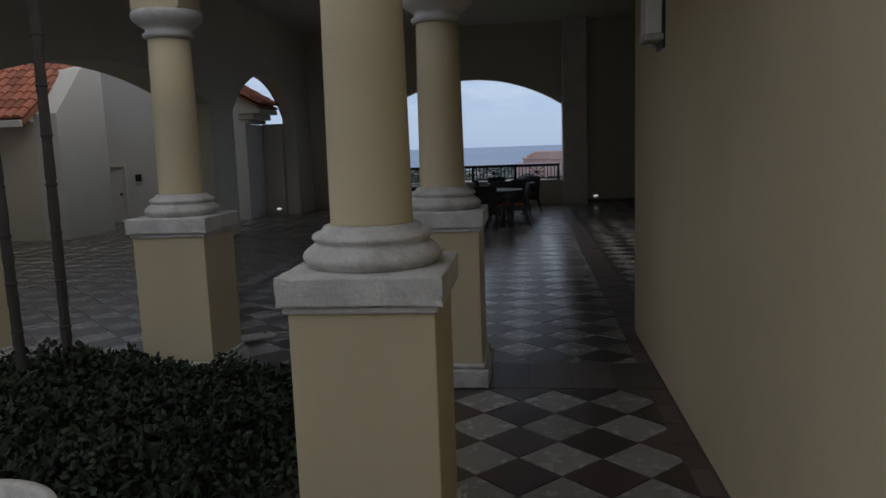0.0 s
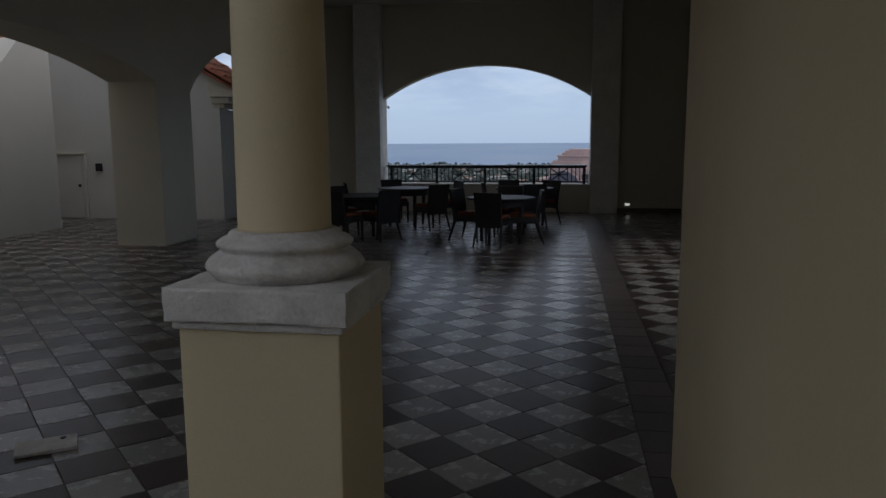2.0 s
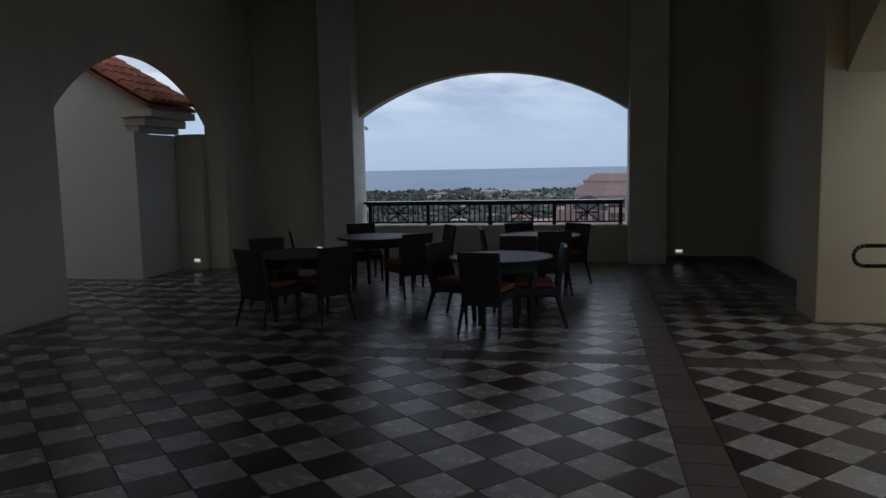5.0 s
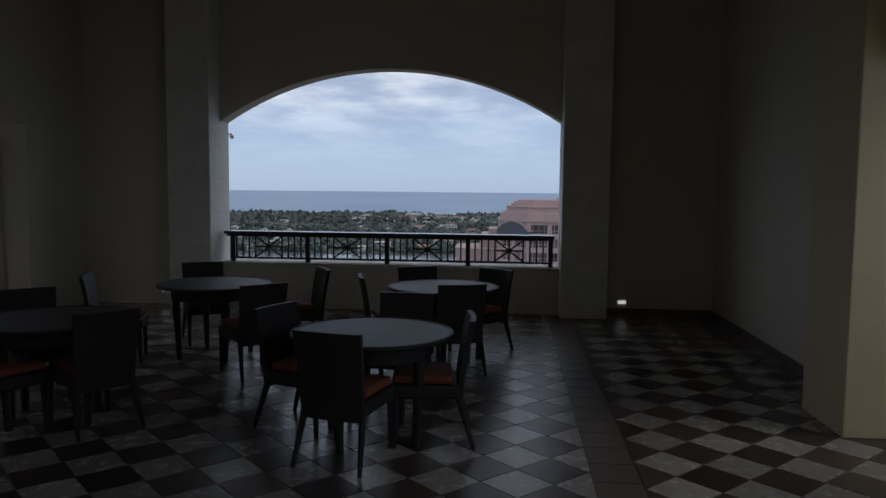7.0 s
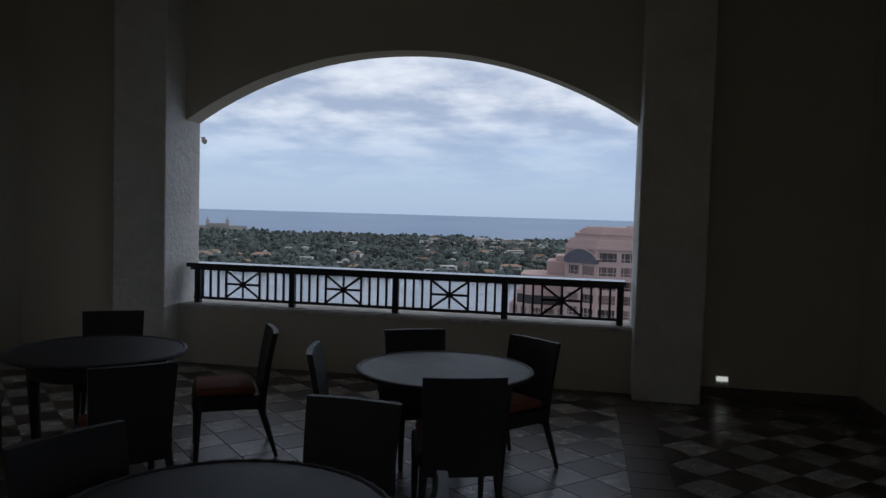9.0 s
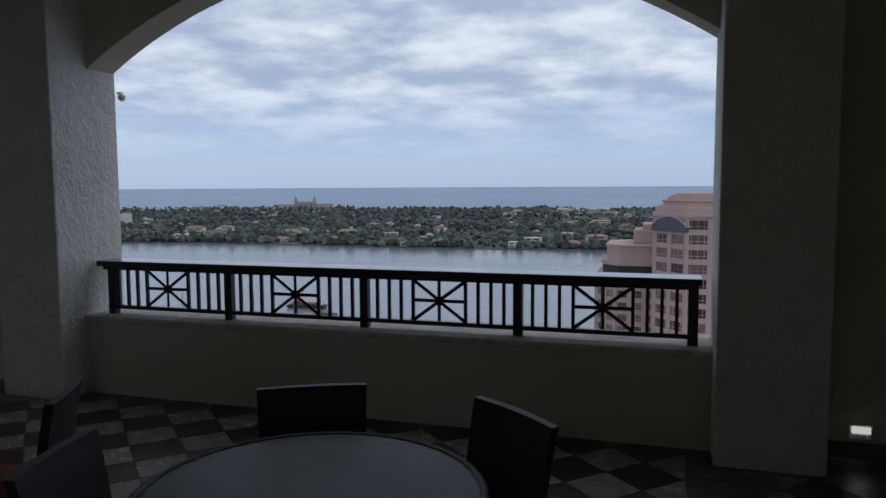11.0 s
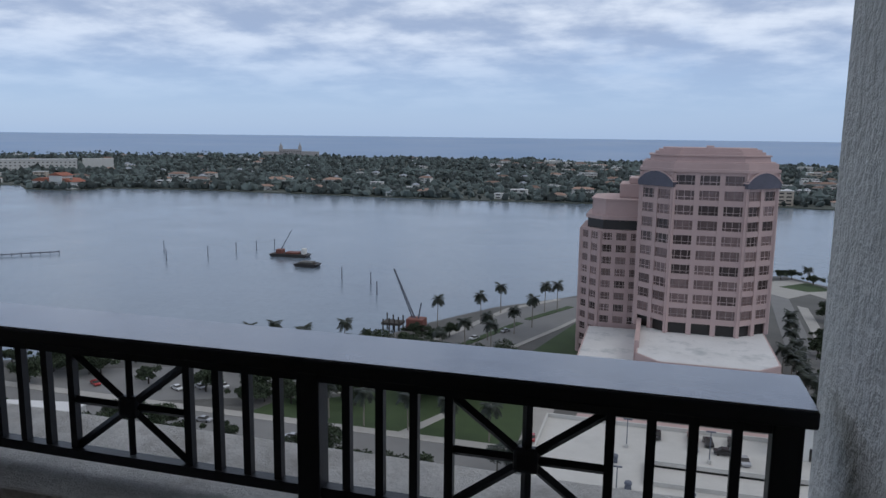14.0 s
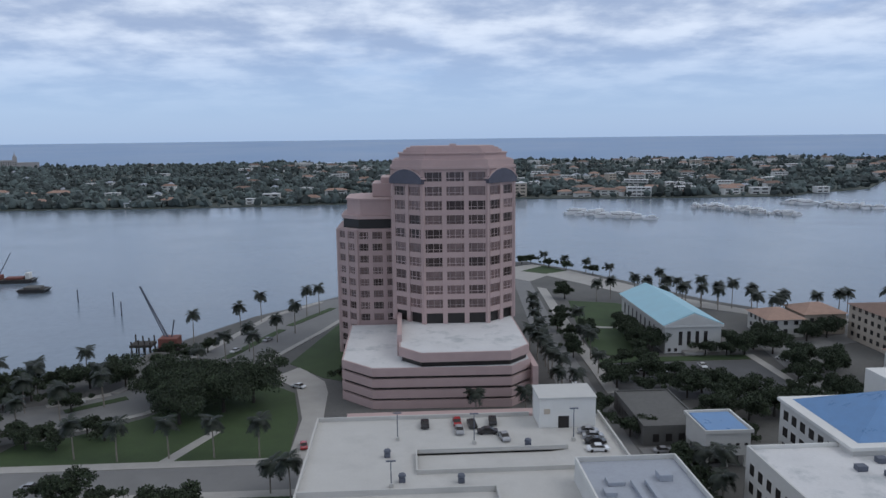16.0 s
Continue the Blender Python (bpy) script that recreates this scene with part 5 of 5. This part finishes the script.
# ---- on the water ----
def barge(label, x, y, turn, length, cabin):
    b = thing("barge", label, "barge", "", pose(x, y, GZ - 1.6, 0, 0, turn))
    part("hull", prism([(-length / 2, 0), (-length / 2 - 1.5, 1.8), (length / 2 + 1.5, 1.8), (length / 2, 0)], -4, 4, "y"), M["dark"], b)
    part("deck", box(-length / 2, length / 2, -3.8, 3.8, 1.8, 2.0), M["bark"], b)
    if cabin:
        part("machinery", box(-length * 0.38, -length * 0.2, -2.5, 2.5, 2.0, 4.6, 0.2), M["rust"], b, "red machinery house")
        part("load", box(-length * 0.1, length * 0.3, -2.8, 2.8, 2.0, 3.2, 0.3), M["rust"], b)
        part("wheelhouse", box(length * 0.36, length * 0.46, -2, 2, 2.0, 5.5, 0.2), M["render"], b)
        part("boom", tube((-length * 0.3, 0, 3), (length * 0.05, 0, 17), 0.35, 0.2, 6), M["crane"], b)
    else:
        part("load", box(-length * 0.35, length * 0.35, -3, 3, 2.0, 3.0, 0.3), M["town"], b)
    return b


barge("dark work barge with red machinery and a boom", -221, 437, 4, 23, True)
barge("dark flat barge moored in the lagoon", -195, 409, 2, 12, False)
for x, y in ((-310, 430), (-270, 420), (-262, 440), (-254, 452), (-246, 462), (-286, 400), (-160, 380), (-140, 372), (-128, 350)):
    p = thing("mooring_pile", "thin dark mooring pile standing in the lagoon", "pile", "mooring piles")
    part("pile_shaft", tube((x, y, GZ - 2), (x, y, GZ + 5), 0.3, 0.25, 6), M["crane"], p)
for (x, y), L, turn in (((-377, 384), 37, 43),):
    j = thing("jetty", "long thin dark jetty in the lagoon", "jetty", "", pose(x, y, GZ - 1.6, 0, 0, turn))
    part("jetty_deck", box(-L / 2, L / 2, -1.0, 1.0, 1.0, 1.5), M["crane"], j)
    for k in range(8):
        part("jetty_pile", tube((-L / 2 + L * k / 7, 0, -1), (-L / 2 + L * k / 7, 0, 2.2), 0.25, n=6), M["crane"], j)
crane = thing("crawler_crane", "red crawler crane with a long grey lattice boom on the shore", "crane")
part("crane_body", box(-91, -84, 286, 292, GZ + 1, GZ + 4.5, 0.3), M["rust"], crane)
part("crawler", box(-92, -83, 285, 293, GZ - 0.1, GZ + 1.1, 0.2), M["dark"], crane)
for o in ((-0.6, 0), (0.6, 0), (0, 0.7)):
    part("boom_chord", tube((-88 + o[0], 289, GZ + 3 + o[1]), (-98 + o[0] * 0.3, 292, GZ + 23 + o[1] * 0.3), 0.28, 0.2, 6), M["crane"], crane)
part("mast", tube((-87, 289, GZ + 3), (-85.5, 289, GZ + 11), 0.25, n=6), M["crane"], crane)
stage = thing("piling_platform", "low dark timber piling platform at the shore works", "platform")
part("platform_deck", box(-101, -93, 285, 291, GZ + 1.6, GZ + 2.6, 0.1), M["bark"], stage)
for x in (-100.4, -97.8, -95.6, -93.6):
    for y in (285.6, 290.4):
        part("platform_leg", tube((x, y, GZ - 2), (x, y, GZ + rng.uniform(3.2, 6.0)), 0.28, n=6), M["bark"], stage)


def yacht():
    y = thing("yacht", "white motor yacht in the marina", "yacht", "yachts of the marina")
    part("hull", prism([(-11, 0), (-11.5, 2.6), (12.5, 3.4), (10, 0)], -2.8, 2.8, "y"), M["car_white"], y)
    part("cabin", box(-8, 5, -2.3, 2.3, 2.8, 4.8, 0.3), M["car_white"], y)
    part("window_band", box(-8.05, 5.2, -2.35, 2.35, 3.5, 4.1), M["dark"], y)
    part("flybridge", box(-6, 2, -2.0, 2.0, 4.8, 6.4, 0.3), M["car_white"], y)
    part("mast", tube((-2, 0, 6.4), (-2.5, 0, 10), 0.12, n=6), M["car_white"], y)
    return y


base = yacht()
base.matrix_world = pose(170, 742, GZ - 1.6, 0, 0, 12)
rng = random.Random(5)
for x0, y0, x1, y1, n in ((168, 748, 222, 690, 26), (310, 790, 372, 690, 34), (425, 820, 480, 735, 18)):
    for k in range(n):
        u = (k + rng.uniform(0, 0.8)) / n
        copy_thing(base, pose(x0 + (x1 - x0) * u + rng.uniform(-10, 10), y0 + (y1 - y0) * u + rng.uniform(-8, 8), GZ - 1.6, 0, 0, rng.choice((8, 188, 15, 172, 60, 235))) @ Matrix.Diagonal((*(rng.uniform(0.45, 0.95),) * 3, 1)))

# ---- the island ----
ISLE = [(-2600, 900), (-1250, 800), (-986, 830), (-860, 850), (-800, 800), (-735, 805), (-715, 858), (-600, 880), (-456, 880), (-268, 872), (-64, 892), (151, 930), (300, 905), (480, 905), (520, 940), (640, 1000), (760, 1150), (2600, 1250), (2600, 2250), (-300, 2300), (-1100, 2420), (-2600, 2100)]
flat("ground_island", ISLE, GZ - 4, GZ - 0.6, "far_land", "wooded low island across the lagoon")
rng = random.Random(8)


def inside(x, y):
    c = False
    for k in range(len(ISLE)):
        (x1, y1), (x2, y2) = ISLE[k - 1], ISLE[k]
        if (y1 > y) != (y2 > y) and x < (x2 - x1) * (y - y1) / (y2 - y1) + x1:
            c = not c
    return c


verts, faces = [], []
ico = bmesh.new()
bmesh.ops.create_icosphere(ico, subdivisions=1, radius=1)
ico.verts.ensure_lookup_table()
iv, jf = [v.co.copy() for v in ico.verts], [tuple(v.index for v in f.verts) for f in ico.faces]
ico.free()
count = 0
while count < 21000:
    u = rng.random()
    y = 800 + 1500 * u ** 1.5
    x = (rng.random() - 0.58) * (y * 2.3)
    if not inside(x, y - 6):
        continue
    dens = noise.noise(Vector((x / 130, y / 130, 2.0)))
    if dens < -0.05 and rng.random() < 0.75:
        continue
    if x > 120 and rng.random() < 0.35:
        continue
    count += 1
    s = rng.uniform(2.4, 6.0) * (1 + 0.35 * dens)
    h = s * rng.uniform(0.7, 1.3)
    k = len(verts)
    for v in iv:
        j = rng.uniform(0.45, 1.4)
        verts.append((x + v.x * s * j, y + v.y * s * j, GZ - 0.6 + h * 0.75 + v.z * h * j))
    faces += [tuple(q + k for q in f) for f in jf]
me = bpy.data.meshes.new("island_trees")
me.from_pydata(verts, [], faces)
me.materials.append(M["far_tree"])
tagged(new("island_trees", me), "dense green trees covering the island, greyed for distance haze", "woodland", kind="stuff")


def villa(w, d, h, rf, mat, lab):
    v = thing("house", lab, "house", "houses of the island")
    part("wall", box(-w / 2, w / 2, -d / 2, d / 2, 0, h), M[mat], v)
    if rf:
        bm = bmesh.new()
        c = d * 0.45
        vs = [bm.verts.new(p) for p in ((-w / 2 - 1, -d / 2 - 1, h), (w / 2 + 1, -d / 2 - 1, h), (w / 2 + 1, d / 2 + 1, h), (-w / 2 - 1, d / 2 + 1, h), (-w / 2 + c, 0, h + 3), (w / 2 - c, 0, h + 3))]
        for q in ((0, 1, 5, 4), (1, 2, 5), (2, 3, 4, 5), (3, 0, 4), (3, 2, 1, 0)):
            bm.faces.new([vs[k] for k in q])
        part("roof", bm, M[rf], v)
    else:
        part("roof", box(-w / 2 - 0.4, w / 2 + 0.4, -d / 2 - 0.4, d / 2 + 0.4, h, h + 0.8), M["roof_white"], v)
    z = 1.0
    while z < h - 1.5:
        window_row(v, -w / 2 + 1, w / 2 - 1, -d / 2, z, z + 1.7, 2 if w < 30 else 5, w * 0.3 if w < 30 else 4.5, depth=0.1)
        z += 4.2
    return v


villas = [villa(17, 11, 6.5, "terracotta", "render", "white island house with a brown tiled roof"), villa(21, 12, 7.0, None, "render", "white flat-roofed island house"), villa(15, 10, 6.0, "roof_grey", "beige", "beige island house with a grey roof"),
          villa(30, 15, 11, None, "render", "white flat-roofed island apartment block"),
          villa(20, 14, 17, None, "beige", "beige island apartment tower with a flat roof"), villa(27, 13, 8.5, "terracotta", "render", "long white island house with a brown tiled roof"), villa(11, 9, 5, "roof_grey", "render", "small white island house with a grey roof")]
spots = []
while len(spots) < 190:
    u = rng.random()
    y = 840 + 1300 * u ** 1.2
    x = (rng.random() - 0.58) * y * 2.2
    if not inside(x, y - 12):
        continue
    big = rng.choice((3, 4, 5, 5)) if (x > 60 and rng.random() < 0.4) else rng.choice((0, 1, 2, 5, 6, 6))
    spots.append((x, y, big))
for _ in range(150):
    x, y = rng.uniform(-260, 620), rng.uniform(960, 2050)
    if inside(x, y - 12):
        spots.append((x * y / 1200, y, rng.choice((0, 1, 3, 5, 5, 6, 1))))
for k in range(16):
    spots.append((-680 + 81 * k + rng.uniform(-15, 15), 905 + rng.uniform(0, 12) + (25 if k > 9 else 0), rng.choice((0, 1, 2))))
for x, y in ((250, 960), (290, 975), (330, 950), (372, 960), (410, 948), (445, 975), (330, 1010), (390, 1015), (455, 1020), (-940, 880), (-900, 930), (-860, 960), (-980, 905), (-1040, 900), (150, 1010), (180, 1090), (110, 1080), (60, 1200), (240, 1200), (330, 1180)):
    spots.append((x + rng.uniform(-9, 9), y + rng.uniform(-9, 9), rng.choice((3, 4, 5, 5, 0))))
spots.sort(key=lambda q: math.hypot(q[0], q[1]))
used = set()
for x, y, k in spots[:280]:
    m = pose(x, y, GZ - 0.6, 0, 0, rng.uniform(-25, 25))
    if k not in used:
        used.add(k)
        villas[k].matrix_world = m
    else:
        w = rng.uniform(0.7, 1.15)
        copy_thing(villas[k], m @ Matrix.Diagonal((w, w, rng.uniform(0.75, 1.1), 1)))
# the farther houses stay one joined mass of walls, openings and hipped roofs
verts, faces, kinds_of = [], [], []
for x, y, k in spots[280:]:
    w, d, h = ((17, 11, 6.5), (21, 12, 7.0), (15, 10, 6.0), (30, 15, 11), (20, 14, 17), (27, 13, 8.5), (11, 9, 5))[k]
    a = radians(rng.uniform(-25, 25))
    ca, sa = math.cos(a), math.sin(a)
    rise, c = (0.8, 0.4) if k in (1, 3, 4) else (3.2, d * 0.45)

    def put(u, v, z):
        verts.append((x + ca * u - sa * v, y + sa * u + ca * v, GZ - 0.6 + z))
        return len(verts) - 1

    low = [put(u * w / 2, v * d / 2, 0) for u, v in ((-1, -1), (1, -1), (1, 1), (-1, 1))]
    top = [put(u * w / 2, v * d / 2, h) for u, v in ((-1, -1), (1, -1), (1, 1), (-1, 1))]
    for q in range(4):
        faces.append((low[q], low[(q + 1) % 4], top[(q + 1) % 4], top[q]))
        kinds_of.append(0)
    eave = [put(u * (w / 2 + 0.8), v * (d / 2 + 0.8), h + 0.01) for u, v in ((-1, -1), (1, -1), (1, 1), (-1, 1))]
    ridge = [put(u * (w / 2 - c), v * (d / 2 - c), h + rise) for u, v in ((-1, -1), (1, -1), (1, 1), (-1, 1))]
    for q in range(4):
        faces.append((eave[q], eave[(q + 1) % 4], ridge[(q + 1) % 4], ridge[q]))
    faces.append(tuple(ridge))
    kinds_of += [1 if k in (1, 3, 4) else (3 if k in (2, 6) else 2)] * 5
    n = max(2, int(w / 6))
    for f in range(max(1, int(h / 4))):
        for q in range(n):
            u0 = -w / 2 + w * (q + 0.25) / n
            faces.append((put(u0, -d / 2 - 0.08, 1 + 4 * f), put(u0 + w * 0.5 / n, -d / 2 - 0.08, 1 + 4 * f), put(u0 + w * 0.5 / n, -d / 2 - 0.08, 2.7 + 4 * f), put(u0, -d / 2 - 0.08, 2.7 + 4 * f)))
            kinds_of.append(4)
me = bpy.data.meshes.new("island_houses")
me.from_pydata(verts, [], faces)
for name in ("render", "roof_white", "terracotta", "roof_grey", "dark"):
    me.materials.append(M[name])
me.polygons.foreach_set("material_index", kinds_of)
tagged(new("island_houses", me), "pale houses with tiled and flat roofs far off on the island", "houses", kind="stuff")
hotel = thing("grand_hotel", "pale grand hotel with twin belvedere towers, greyed for far haze", "hotel", "", pose(-1150, 2205, GZ, 0, 0, 25) @ Matrix.Diagonal((0.8, 0.8, 0.7, 1)))
part("main_block", box(-45, 45, -15, 15, 0, 34), M["haze_stone"], hotel)
part("wing", box(-110, -45, -12, 12, 0, 22), M["haze_stone"], hotel)
part("wing", box(45, 115, -12, 12, 0, 24), M["haze_stone"], hotel)
for x in (-38, 38):
    tw = part("belvedere", box(x - 7, x + 7, -7, 7, 34, 48), M["haze_stone"], hotel)
    part("spire", lathe([(5, 48), (4, 54), (1.5, 58), (0.5, 68)], 10, (x, 0, 0)), M["haze_stone"], tw)
for z in (6, 14, 22):
    window_row(hotel, -44, 44, -15, z, z + 4, 12, 3, depth=0.2)
resort = thing("apartment_block", "long white apartment block across the lagoon", "building", "", pose(-1130, 1165, GZ - 0.6, 0, 0, 44))
part("building_body", box(-95, 60, -14, 14, 0, 21), M["render"], resort)
part("roof", box(-96, 61, -15, 15, 21, 22, 0.2), M["roof_white"], resort)
part("building_wing", box(70, 125, -12, 14, 0, 22), M["render"], resort)
for z in (3, 9, 15):
    window_row(resort, -94, 59, -14, z, z + 1.7, 20, 3.2, depth=0.2)
club = thing("waterside_club", "white arcaded waterside club with red tiled roofs", "clubhouse")
part("wall", box(-800, -735, 812, 835, GZ - 0.6, GZ + 9), M["render"], club)
part("roof", prism([(-802, GZ + 9), (-733, GZ + 9), (-745, GZ + 13.5), (-790, GZ + 13.5)], 811, 836, "y"), M["clay"], club)
part("pavilion", box(-770, -750, 810, 830, GZ + 9, GZ + 17), M["render"], club)
part("pavilion_roof", prism([(-772, GZ + 17), (-748, GZ + 17), (-760, GZ + 21)], 809, 831, "y"), M["clay"], club)
window_row(club, -798, -737, 812, GZ + 1, GZ + 6, 12, 3)


# ---- floor of tiles set on the diagonal, with bands ----
def clip(poly, axis, limit, keep_less):
    out = []
    for k, p in enumerate(poly):
        q = poly[(k + 1) % len(poly)]
        pin, qin = (p[axis] <= limit) == keep_less, (q[axis] <= limit) == keep_less
        if pin:
            out.append(p)
        if pin != qin:
            s = (limit - p[axis]) / (q[axis] - p[axis])
            out.append((p[0] + s * (q[0] - p[0]), p[1] + s * (q[1] - p[1])))
    return out


D = 0.43
floor = tagged(part("floor", box(-14.0, 6.0, -9.0, 20.3, -0.3, -0.006), M["grout"]), "checkered diagonal tile floor with dark bands and grey grout", "floor", kind="structure")
rest = {"tile_light": ([], []), "tile_dark": ([], []), "band": ([], [])}
near = []


def lay(poly, mat):
    cx0, cy0 = sum(p[0] for p in poly) / len(poly), sum(p[1] for p in poly) / len(poly)
    area = 0.5 * abs(sum(poly[k - 1][0] * poly[k][1] - poly[k][0] * poly[k - 1][1] for k in range(len(poly))))
    if area < 0.002:
        return
    small = [(cx0 + (p[0] - cx0) * 0.975, cy0 + (p[1] - cy0) * 0.975) for p in poly]
    if mat != "band" and -1.7 < cx0 < 1.07 and 5.8 < cy0 < 13.4 and len(near) < 300 and abs(cx0 + 0.1) < 0.95 and cy0 < 13.4 and (cy0 > 8.6 or cx0 > -0.6):
        near.append((small, mat))
        return
    verts, faces = rest[mat]
    k, n = len(verts), len(small)
    verts += [(*p, 0.0) for p in small] + [(*p, -0.006) for p in small]
    faces.append(tuple(range(k, k + n)))
    faces += [(k + i, k + n + i, k + n + (i + 1) % n, k + (i + 1) % n) for i in range(n)]


def bay(x0, x1, y0, y1, px, py):
    """Diagonal tiles in one bay; a dark one is centred at px, py."""
    for i in range(int((x0 - px) / D) - 2, int((x1 - px) / D) + 3):
        for j in range(int((y0 - py) / D) - 2, int((y1 - py) / D) + 3):
            for off, mat in ((0.0, "tile_dark"), (0.5, "tile_light")):
                c = (px + (i + off) * D, py + (j + off) * D)
                if not (x0 - D < c[0] < x1 + D and y0 - D < c[1] < y1 + D):
                    continue
                poly = [(c[0] + D / 2, c[1]), (c[0], c[1] + D / 2), (c[0] - D / 2, c[1]), (c[0], c[1] - D / 2)]
                for axis, limit, less in ((0, x0, False), (0, x1, True), (1, y0, False), (1, y1, True)):
                    poly = clip(poly, axis, limit, less)
                    if len(poly) < 3:
                        break
                if len(poly) >= 3:
                    lay(poly, mat)


def band(x0, x1, y0, y1, step=0.3):
    if x1 - x0 < y1 - y0:
        n = max(1, round((y1 - y0) / step))
        for k in range(n):
            a, b = y0 + (y1 - y0) * k / n, y0 + (y1 - y0) * (k + 1) / n
            lay([(x0, a), (x1, a), (x1, b), (x0, b)], "band")
    else:
        n = max(1, round((x1 - x0) / step))
        for k in range(n):
            a, b = x0 + (x1 - x0) * k / n, x0 + (x1 - x0) * (k + 1) / n
            lay([(a, y0), (b, y0), (b, y1), (a, y1)], "band")


bay(-0.22, 1.05, -9.0, 5.14, 0.215, 4.68)
band(1.05, 1.16, -9.0, 5.14)
band(-0.60, -0.22, -9.0, 5.14)
band(-14.0, 1.16, 5.14, 5.72)
bay(-14.0, 1.07, 5.72, 13.45, 0.41, 10.19)
band(-14.0, 1.07, 13.45, 13.75)
bay(-14.0, 1.07, 13.75, 20.30, 0.41, 10.19)
band(1.07, 1.36, 5.72, 20.30)
bay(1.36, 6.0, 6.58, 13.45, 1.79, 10.19)
band(1.36, 6.0, 13.45, 13.75)
bay(1.36, 6.0, 13.75, 20.30, 1.79, 10.19)
tile_shapes = {}
for poly, mat in near:
    cx0, cy0 = sum(p[0] for p in poly) / len(poly), sum(p[1] for p in poly) / len(poly)
    local = [(round(p[0] - cx0, 4), round(p[1] - cy0, 4)) for p in poly]
    key = (mat, tuple(local))
    if key not in tile_shapes:
        me = bpy.data.meshes.new("tile")
        n = len(local)
        me.from_pydata([(*p, 0.0) for p in local] + [(*p, -0.006) for p in local], [],
                       [tuple(range(n))] + [(i, n + i, n + (i + 1) % n, (i + 1) % n) for i in range(n)])
        me.materials.append(M[mat])
        tile_shapes[key] = me
    o = new("tile", tile_shapes[key])
    o.parent, o.location = floor, (cx0, cy0, 0)
for mat, (verts, faces) in rest.items():
    me = bpy.data.meshes.new("tiles")
    me.from_pydata(verts, [], faces)
    me.materials.append(M[mat])
    o = new("tiles", me)
    o.parent = floor
    tagged(o, {"tile_light": "pale grey floor tiles", "tile_dark": "dark brown floor tiles", "band": "brown border tiles"}[mat], kind="stuff")
structure("baseboard", box(3.285, 3.30, 16.06, 20.28, 0, 0.1), M["band"], "dark tile skirting")
structure("baseboard_east", box(1.81, 3.285, 20.285, 20.30, 0, 0.1), M["band"], "dark tile skirting along the parapet")
